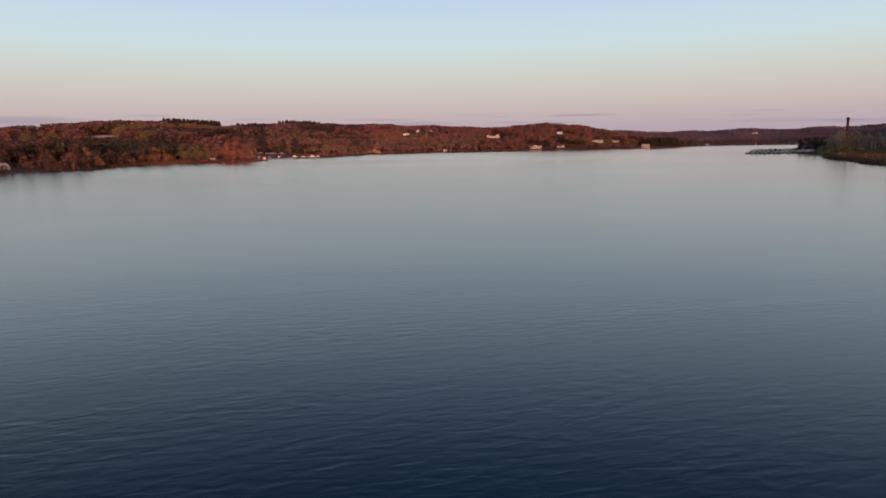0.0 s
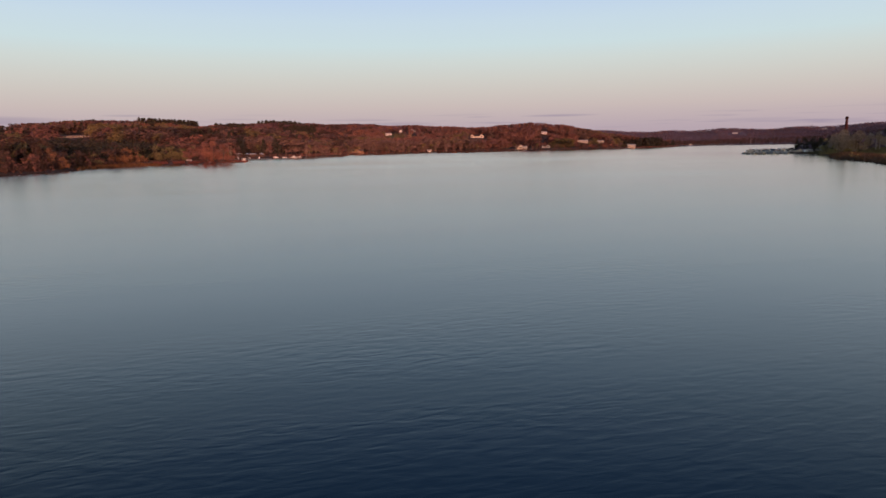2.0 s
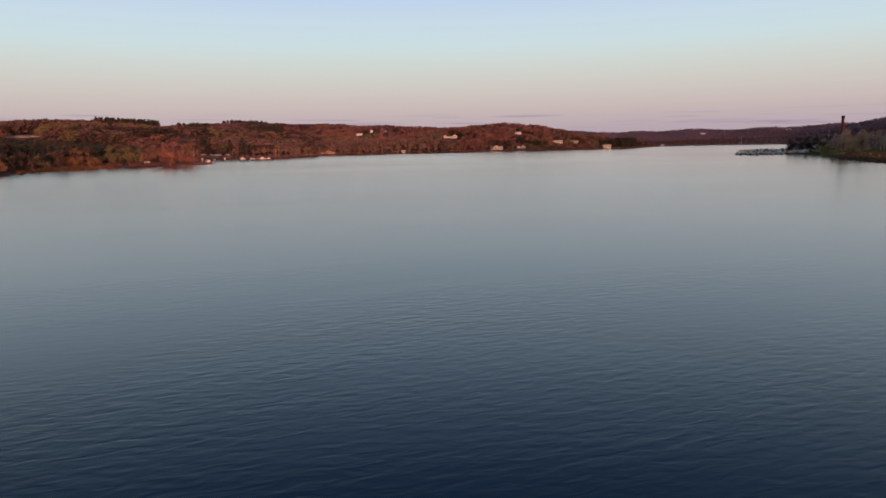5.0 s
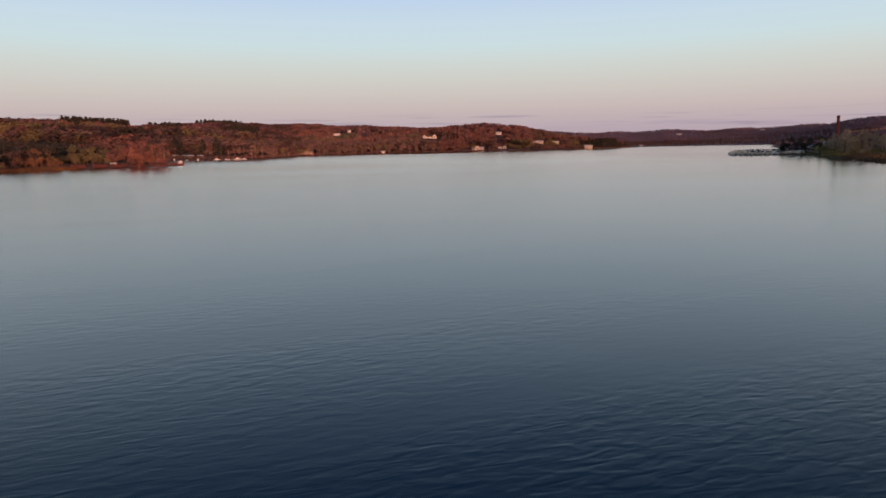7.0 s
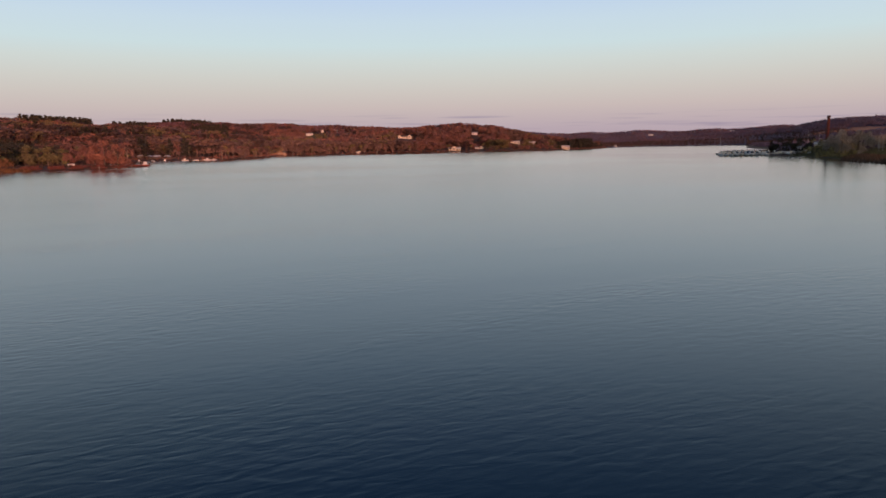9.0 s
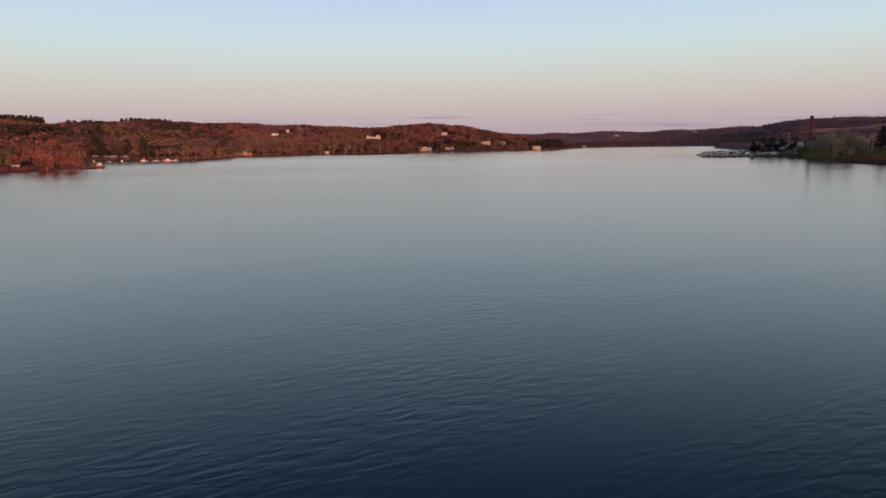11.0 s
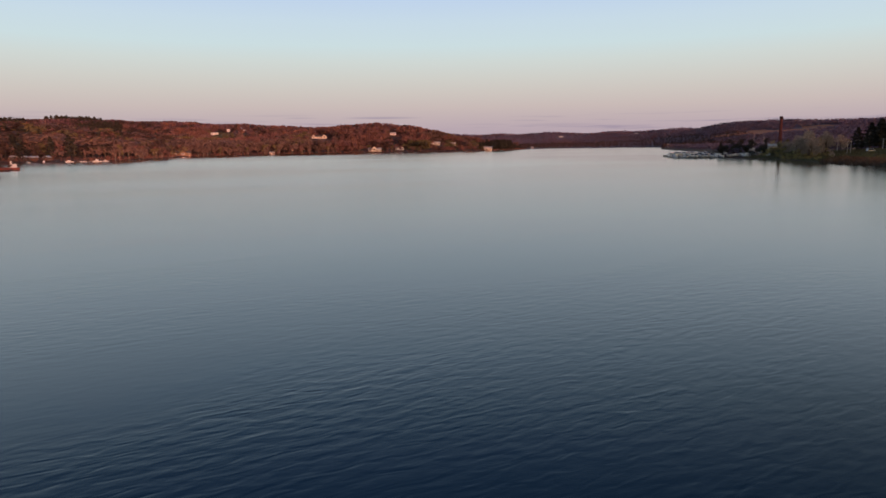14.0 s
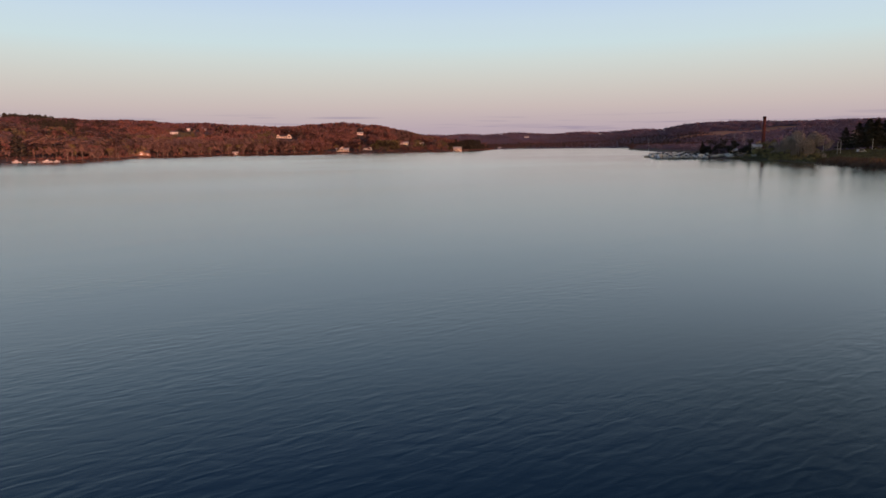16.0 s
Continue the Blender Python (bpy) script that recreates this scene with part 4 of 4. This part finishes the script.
def houses():
    house("large cream lakeside house with a tall front gable", 180, 1252, 21, 10, 3.6, 2.6, CREAM, PALE_ROOF, [(-1, 7, 2, 5.4, 3.0)])
    house("square white house at the wood's edge by the water", 413, 1330, 15, 10, 4.6, 2.6, CREAM, PALE_ROOF, [(-3, 6, 1.5, 4.4, 2.4)])
    house("small pale gabled house beside dark evergreens", 470, 1432, 9, 8, 4.2, 3.0, WHITE, PALE_ROOF)
    house("long cream hillside house with a gable at each end", 124, 1566, 31, 10, 3.6, 2.6, CREAM, SHINGLE, [(-12, 7, 2, 4.6, 3.0), (10, 8, 2, 5.0, 3.2)])
    house("white low house high on the wooded hill", -87, 1648, 15, 8, 3.4, 1.5, WHITE, PALE_ROOF)
    house("narrow white house among hilltop trees", -60, 1728, 7, 8, 6.0, 2.6, WHITE, SHINGLE)
    house("small white cottage far up the hill", -26, 1762, 6, 6, 3.4, 2.0, WHITE, SHINGLE, chimney=False)
    house("low white house half hidden by bare trees", 242, 1334, 16, 8, 3.6, 2.4, WHITE, SHINGLE, [(4, 5, 1.5, 3.6, 2.4)])
    house("grey-roofed house below the wooded knoll", 277, 1542, 12, 8, 2.8, 2.0, WHITE, PALE_ROOF)
    house("long low house with a pale roof", 352, 1484, 24, 9, 3.2, 2.2, CREAM, PALE_ROOF)
    house("low bungalow with a pale roof among trees", 402, 1520, 16, 8, 3.4, 2.2, CREAM, PALE_ROOF)
    house("orange-brown log cottage at the water's edge", -103, 1002, 20, 9, 3.3, 2.4, LOG_WALL, SHINGLE, [(1, 8, 2, 3.8, 3.0), (-7, 5, 1.2, 3.2, 1.8)])
    house("tiny white boathouse on the shore", 6, 1116, 6.5, 4, 2.2, 1.0, WHITE, PALE_ROOF, chimney=False, category="boathouse", name="boathouse")
    house("long low pale building on the hillside", -503, 985, 44, 10, 2.4, 1.0, GREY_WOOD, SHINGLE, chimney=False, name="long_building", category="building")
    house("white barn on the distant ridge", 1448, 3045, 22, 12, 3.2, 1.8, WHITE, PALE_ROOF, chimney=False, name="barn", category="barn")
    house("white barn on the distant ridge", 1898, 3093, 20, 12, 3.2, 1.8, WHITE, PALE_ROOF, chimney=False, name="barn", category="barn")
    house("little white hut on the low far shore", 776, 1918, 8, 6, 3.0, 1.8, WHITE, PALE_ROOF, chimney=False, name="hut", category="hut")
    house("tall white shed beside the brick smokestack", 325, 538.5, 6.0, 6, 5.6, 1.6, WHITE, PALE_ROOF, chimney=False, name="shed", category="shed")
    house("small white shed behind the marina trees", 330, 565, 5.0, 4, 3.2, 1.4, WHITE, PALE_ROOF, chimney=False, name="shed", category="shed")


houses()


def smokestack():
    root = thing("smokestack", "tall round red-brick smokestack with a sooty crown", "smokestack")

    def ring(z, r):
        return [(r * math.cos(6.2832 * k / 20), r * math.sin(6.2832 * k / 20), z) for k in range(20)]

    part("shaft", loft([ring(-1, 1.45), ring(0, 1.45), ring(9, 1.22), ring(18, 1.05), ring(24.2, 0.95)]), BRICK, root)
    part("crown", loft([ring(24.2, 0.97), ring(24.5, 1.15), ring(25.9, 1.15), ring(26.2, 1.02)]), SOOT, root, "sooty corbelled crown")
    part("base", loft([ring(-1, 2.0), ring(2.2, 2.0), ring(2.5, 1.5)]), BRICK, root)
    for z in (6, 12, 18):
        part("band", loft([ring(z, 1.36 - 0.018 * z), ring(z + 0.25, 1.36 - 0.018 * z)]), SOOT, root)
    stand(root, 331.7, 539.2)


smokestack()


# ---- boats, docks, poles ----
def hull_rings(length, beam, high):
    rings = []
    for t, w, keel, sheer in ((-0.5, 0.86, 0.0, 1.0), (-0.2, 1.0, 0.0, 0.98), (0.15, 0.95, 0.02, 1.02), (0.36, 0.62, 0.10, 1.10), (0.5, 0.04, 0.45, 1.2)):
        b = beam / 2 * w
        rings.append([(-b, t * length, high * sheer), (-b * 0.85, t * length, high * (keel + 0.25)), (0, t * length, high * keel - 0.25),
                      (b * 0.85, t * length, high * (keel + 0.25)), (b, t * length, high * sheer)])
    return rings


def motorboat(label, length, cover=None, group="marina boats", top=False):
    beam, high = length * 0.34, length * 0.13
    root = thing("motorboat", label, "boat", group)
    part("hull", loft(hull_rings(length, beam, high)), GELCOAT, root)
    part("rub_rail", join(box(-beam / 2 - 0.05, -length / 2, high - 0.12, -beam / 2 + 0.05, length * 0.15, high), box(beam / 2 - 0.05, -length / 2, high - 0.12, beam / 2 + 0.05, length * 0.15, high)), NAVY, root)
    if cover:
        c = length * 0.5
        part("cover", loft([[(-beam * 0.45, -c * 0.95, high), (0, -c * 0.95, high + 0.25), (beam * 0.45, -c * 0.95, high)], [(-beam * 0.5, 0, high), (0, 0, high + length * 0.08), (beam * 0.5, 0, high)],
                            [(-beam * 0.2, c * 0.75, high * 1.05), (0, c * 0.75, high + 0.3), (beam * 0.2, c * 0.75, high * 1.05)]]), cover, root)
    else:
        cabin = part("cabin", loft([[(s * beam * 0.36 * w, t * length, z) for s, z in ((-1, high), (-0.8, high + h), (0.8, high + h), (1, high))]
                                    for t, w, h in ((-0.12, 1.0, length * 0.16), (0.12, 0.95, length * 0.16), (0.28, 0.6, 0.15))]), GELCOAT, root)
        part("windscreen", loft([[(s * beam * 0.33, length * 0.14, high + length * 0.145) for s in (-1, 1)] + [(s * beam * 0.28, length * 0.24, high + length * 0.075) for s in (1, -1)],
                                 [(s * beam * 0.33, length * 0.14, high + length * 0.175) for s in (-1, 1)] + [(s * beam * 0.28, length * 0.25, high + length * 0.105) for s in (1, -1)]]), GLASS, cabin)
    if top:
        deck = high + 1.75
        shade = part("canopy", loft([[(s * beam * 0.36, t * length, deck + h) for s, h in ((-1, 0), (-0.5, 0.16), (0.5, 0.16), (1, 0), (0.5, 0.08), (-0.5, 0.08))] for t in (-0.18, 0.14)]), NAVY, root, "dark canvas canopy on a tube frame")
        for s in (-1, 1):
            for t in (-0.16, 0.12):
                part("strut", round_post(s * beam * 0.34, t * length, high * 0.9, deck + 0.02, 0.04, 0.04, 6), ALLOY, shade)
    part("outboard", box(-0.2, -length / 2 - 0.45, high * 0.3, 0.2, -length / 2, high + 0.35), RUBBER, root, bevel=0.05)
    return root


def sailboat(label, length, mast):
    root = thing("sailboat", label, "boat", "marina boats")
    beam, high = length * 0.32, length * 0.12
    part("hull", loft(hull_rings(length, beam, high)), GELCOAT, root)
    part("cabin", loft([[(s * beam * 0.3, t * length, z) for s, z in ((-1, high), (-0.85, high + h), (0.85, high + h), (1, high))] for t, h in ((-0.15, 0.55), (0.1, 0.5), (0.25, 0.15))]), GELCOAT, root)
    part("mast", round_post(0, length * 0.12, high, mast, 0.08, 0.05), GELCOAT, root)
    part("boom", join(box(-0.08, -length * 0.35, high + 1.4, 0.08, length * 0.12, high + 1.56)), ALLOY, root)
    part("furled_sail", box(-0.14, -length * 0.33, high + 1.58, 0.14, length * 0.10, high + 1.85), NAVY, root, bevel=0.05)
    for s in (-1, 1):
        part("spreader", box(min(0, s * 0.9), length * 0.12 - 0.04, mast * 0.6, max(0, s * 0.9), length * 0.12 + 0.04, mast * 0.6 + 0.08), ALLOY, root)
    return root


def dock(label, length, width, group="marina docks"):
    root = thing("floating_dock", label, "dock", group)
    part("frame", box(-width / 2, -length / 2, -0.25, width / 2, length / 2, 0.30), GREY_WOOD, root)
    plank = None
    n = int(length / 0.9)
    for k in range(n):
        y = -length / 2 + (k + 0.5) * length / n
        if plank is None:
            plank = part("plank", box(-width / 2 - 0.05, -0.40, 0.30, width / 2 + 0.05, 0.40, 0.36), GREY_WOOD, root)
            plank.location.y = y
        else:
            more = new("plank", plank.data)
            more.parent = root
            more.location.y = y
    for s in (-1, 1):
        for t in (-0.45, 0.45):
            part("piling", round_post(s * width * 0.55, t * length, -2.5, 1.7, 0.13, 0.12), GREY_WOOD, root)
    return root


def marina():
    # five walkways lie nearly across the view, boats nose in on both sides
    rng = np.random.RandomState(41)
    protos = [motorboat("white motorboat with a dark canopy moored at the marina", 6.5, top=True), motorboat("white motorboat under a navy cover at its berth", 7.0, NAVY),
              motorboat("white cabin cruiser moored at the marina", 8.5), motorboat("small white boat under a grey tarpaulin", 6.0, TARP)]
    used = set()
    ends = [((262, 567), (295, 554)), ((275, 586), (302, 577)), ((292, 609), (318, 601)), ((318, 640), (346, 632)), ((340, 673), (372, 662))]
    for (x0, y0), (x1, y1) in ends:
        long = math.hypot(x1 - x0, y1 - y0)
        turn = math.degrees(math.atan2(y1 - y0, x1 - x0)) - 90
        m = pose((x0 + x1) / 2, (y0 + y1) / 2, 0.15, 0, 0, turn)
        d = dock("grey plank walkway floating between boat berths", long, 2.0)
        d.matrix_basis = m
        n = int(long / 3.5)
        for k in range(n):
            for side in (-1, 1):
                if rng.uniform() < 0.04:
                    continue
                t = (k + 0.5) / n + rng.normal() * 0.006
                kind = (2, 2, 2, 3, 3, 0, 0, 2, 1)[rng.randint(9)]
                out = 5.2 + rng.uniform(-0.4, 0.6)
                ux, uy = (x1 - x0) / long, (y1 - y0) / long
                bx, by = x0 + (x1 - x0) * t - side * uy * out, y0 + (y1 - y0) * t + side * ux * out
                bm = pose(bx, by, 0.05, 0, rng.normal() * 1.5, turn + 90 + (90 if side < 0 else -90) + 90 + rng.normal() * 3) @ Matrix.Scale(rng.uniform(1.0, 1.35), 4)
                if kind not in used:
                    used.add(kind)
                    protos[kind].matrix_basis = bm
                else:
                    copy_thing(protos[kind], Matrix()).matrix_basis = bm
    for k in range(4):
        if k not in used:
            protos[k].matrix_basis = pose(262 + 5 * k, 575, 0.05)
    a = sailboat("white sailboat with a tall bare mast", 9.5, 15.6)
    a.matrix_basis = pose(294.3, 614.0, 0.1, 0, 0, 70)
    for x, y, mast in ((361, 595, 16), (378, 603, 15), (366, 589, 12.0)):
        b = sailboat("laid-up white sailboat with its mast up", 7.5, mast)
        stand(b, x, y, 60, 0.55)
    ashore = None
    for k, (x, y, _) in enumerate(along_shore(288, 345, 500, 632, 15, 2.5, 13, 1, 2, 81)):
        m = pose(x, y, height(x, y) + 0.45, 0, 0, 30 + 50 * math.sin(k * 2.4)) @ Matrix.Scale(0.85 + 0.25 * abs(math.sin(k * 1.7)), 4)
        if ashore is None:
            ashore = motorboat("white boat laid up on the bank beside the marina", 6.0, None, "boats ashore")
            ashore.matrix_basis = m
        else:
            copy_thing(ashore, Matrix()).matrix_basis = m
    for x, y, turn in ((306, 548, 40), (311, 551, 55), (304, 541, 35), (314, 546, 60)):
        stand(motorboat("white boat under a tarpaulin on the hard", 6.5, TARP, "boats ashore"), x, y, turn, 0.5)


marina()


def left_shore():
    for x, y, w, skew, label in ((-213, 775, 6.0, 30, "dark boat shelter with a pale pitched roof"), (-203, 769, 5.0, -22, "dark boat shelter with a pale pitched roof"),
                                 (-196, 766, 8.0, 12, "wide dark boat shelter with a pale roof"), (-186, 764, 6.0, -28, "dark boat shelter with a pale pitched roof")):
        root = thing("boat_shelter", label, "shelter", "boat shelters")
        part("roof", gable_roof(-w / 2, w / 2, -4, 4, 3.4, 1.5, 0.2, "y" if w < 7 else "x"), PALE_ROOF, root)
        for sx in (-1, 0, 1):
            for sy in (-1, 1):
                part("post", round_post(sx * w * 0.46, sy * 3.7, -0.6, 3.4, 0.12, 0.12), GREY_WOOD, root)
        part("back_wall", box(-w / 2 + 0.2, 3.4, -0.5, w / 2 - 0.2, 3.6, 3.2), SHINGLE, root)
        stand(root, x, y, facing(x, y) + skew, 0, 0.78)
    for x, y, L, c, turn in ((-166, 746, 7.5, None, 95), (-156, 745, 6.0, TARP, 100), (-146, 745.5, 8.5, None, 85), (-141, 752, 6, None, 80), (-207, 747, 6.5, None, 20), (-195, 746, 7, TARP, 35), (-184, 746, 6, None, 10)):
        b = motorboat("white motorboat moored at the far bank" if c is None else "small covered boat moored at the far bank", L, c, "boats at the far bank")
        b.matrix_basis = pose(x, y, 0.05, 0, 0, turn) @ Matrix.Scale(0.82, 4)
    d = dock("pale plank landing along the bank", 26, 1.8, "bank landings")
    d.matrix_basis = pose(-156, 749.5, 0.2, 0, 0, 88)
    # stacked dock sections and the barge on the near spit
    section = None
    rng = np.random.RandomState(42)
    spots = [(-192, 474, 65), (-184, 478, 68), (-188, 484, 60), (-175, 484, 62), (-178, 491, 66), (-167, 490, 55), (-169, 498, 60), (-159, 499, 40), (-162, 506, 48), (-152, 512, 32), (-155, 519, 30), (-148, 526, 20)]
    for x, y, turn in spots:
        for level in range(rng.randint(1, 3)):
            m = pose(x + rng.normal() * 0.4, y + rng.normal() * 0.4, height(x, y) + 0.10 + 0.62 * level, 0, 0, -(90 - turn) + rng.normal() * 5)
            if section is None:
                section = thing("dock_section", "rust-red timber dock section laid up on the bank", "dock section", "laid-up dock sections")
                for s in (-0.8, 0.8):
                    part("beam", box(s - 0.12, -4.4, -0.1, s + 0.12, 4.4, 0.36), RUST_DARK, section)
                board = None
                for k in range(12):
                    if board is None:
                        board = part("board", box(-1.1, -0.33, 0.36, 1.1, 0.33, 0.44), RUST_WOOD, section)
                    else:
                        o = new("board", board.data)
                        o.parent = section
                        o.location.y = -4.0 + 0.727 * k
                board.location.y = -4.0
                section.matrix_basis = m
            else:
                copy_thing(section, m)
    barge = thing("work_barge", "low rust-red barge moored at the tip of the spit", "barge")
    part("hull", loft([[(-2.2, -5.5, 1.2), (-1.9, -5.0, -0.3), (1.9, -5.0, -0.3), (2.2, -5.5, 1.2)], [(-2.2, 5.5, 1.2), (-1.9, 5.0, -0.3), (1.9, 5.0, -0.3), (2.2, 5.5, 1.2)]]), RUST_WOOD, barge)
    cab = part("cabin", box(-1.1, 2.0, 1.2, 1.1, 4.4, 3.0), WHITE, barge, "white wheelhouse", 0.06)
    part("window", box(-0.8, 1.94, 2.1, 0.8, 2.02, 2.7), GLASS, cab)
    for s in (-1, 1):
        part("bollard", round_post(s * 1.6, -4.5, 1.2, 1.7, 0.15, 0.15), RUBBER, barge)
    barge.matrix_basis = pose(-147.5, 537, 0.1, 0, 0, -38)
    for x, y in ((-138.5, 530), (-146, 515), (-157, 494)):
        p = thing("mooring_post", "dark timber post standing in the shallows", "post", "mooring posts")
        part("shaft", round_post(0, 0, -2.5, 1.9, 0.2, 0.18), GREY_WOOD, p)
        part("cap", round_post(0, 0, 1.9, 2.0, 0.24, 0.16), RUST_WOOD, p)
        p.matrix_basis = pose(x, y, 0)
    skiff = thing("skiff", "white skiff propped on a trestle on the bank", "boat")
    part("hull", loft(hull_rings(5.0, 1.7, 0.75)), GELCOAT, skiff)
    for t in (-1.4, 1.2):
        part("trestle", box(-0.8, t - 0.1, -1.0, 0.8, t + 0.1, -0.05), GREY_WOOD, skiff)
    stand(skiff, -175, 503, 60, 1.0)
    tunnel = thing("boat_tunnel", "white arched fabric shelter on the bank", "shelter")
    arc = [(3.4 * math.cos(math.pi * k / 12), 4.3 * math.sin(math.pi * k / 12)) for k in range(13)]
    inner = [(x * 0.96, z * 0.97) for x, z in reversed(arc)]
    part("cover", loft([[(x, y, z) for x, z in arc + inner] for y in (-6, 6)]), FABRIC, tunnel)
    for y in (-6.05, -2, 2, 6.05):
        part("hoop", loft([[(x * s, y + o, z * s) for x, z in arc + inner] for s, o in ((1.01, -0.08), (1.01, 0.08))]), ALLOY, tunnel)
    part("end_panel", loft([[(x * 0.97, y, z * 0.97) for x, z in arc] for y in (-5.9, -5.8)]), FABRIC, tunnel)
    stand(tunnel, -215, 320, 55, 0, 0.8)


left_shore()


def pole(label, x, y, high, arm=True):
    root = thing("utility_pole", label, "pole", "poles")
    part("shaft", round_post(0, 0, -0.6, high, 0.19, 0.14), PALE_POLE, root)
    if arm:
        part("crossarm", box(-1.0, -0.06, high - 0.8, 1.0, 0.06, high - 0.65), GREY_WOOD, root)
        for s in (-0.8, 0.8):
            part("insulator", round_post(s, 0, high - 0.65, high - 0.45, 0.05, 0.04, 6), GELCOAT, root)
    stand(root, x, y, facing(x, y))


def van(label, x, y, turn, paint, high, name):
    root = thing(name, label, "vehicle")
    prof = [(-2.3, 0.45), (-2.3, 0.95), (-1.5, 1.05), (-0.9, high), (2.1, high), (2.35, 0.95), (2.35, 0.45)]
    part("body", loft([[(s * 0.9, y, z) for y, z in prof] for s in (-1, 1)]), paint, root, bevel=0.06)
    for s in (-1, 1):
        part("side_window", box(s * 0.93 - 0.02, -0.8, 1.10, s * 0.93 + 0.02, 1.9, high - 0.18), GLASS, root)
        for t in (-1.45, 1.45):
            wheel = part("wheel", loft([[(s * 0.82 + o, t + 0.33 * math.cos(6.2832 * k / 14), 0.33 + 0.33 * math.sin(6.2832 * k / 14)) for k in range(14)] for o in (-0.1, 0.1)]), RUBBER, root)
            part("rim", loft([[(s * 0.93 + o, t + 0.2 * math.cos(6.2832 * k / 10), 0.33 + 0.2 * math.sin(6.2832 * k / 10)) for k in range(10)] for o in (-0.02, 0.02)]), ALLOY, wheel)
    stand(root, x, y, turn, 0.02)


def right_shore():
    pole("pale wooden utility pole behind the lawn", 329, 489, 9)
    pole("pale wooden utility pole on the lawn", 296.5, 453, 7.5, False)
    pole("pale wooden utility pole on the lawn", 299.5, 453.5, 7.5, False)
    pole("pale wooden utility pole beside the spruces", 314.5, 446, 6.5)
    pole("pale wooden utility pole on the near bank", -236, 497, 7.5)
    pole("pale pole on the low far shore", 541, 1552, 17, False)
    van("white van parked on the lawn", 303.5, 444, 75, GELCOAT, 2.0, "van")
    van("dark car parked beside the spruces", 320, 447, 60, CAR_DARK, 1.5, "car")
    van("dark car parked beside the spruces", 325, 445.5, 66, CAR_DARK, 1.5, "car")


right_shore()
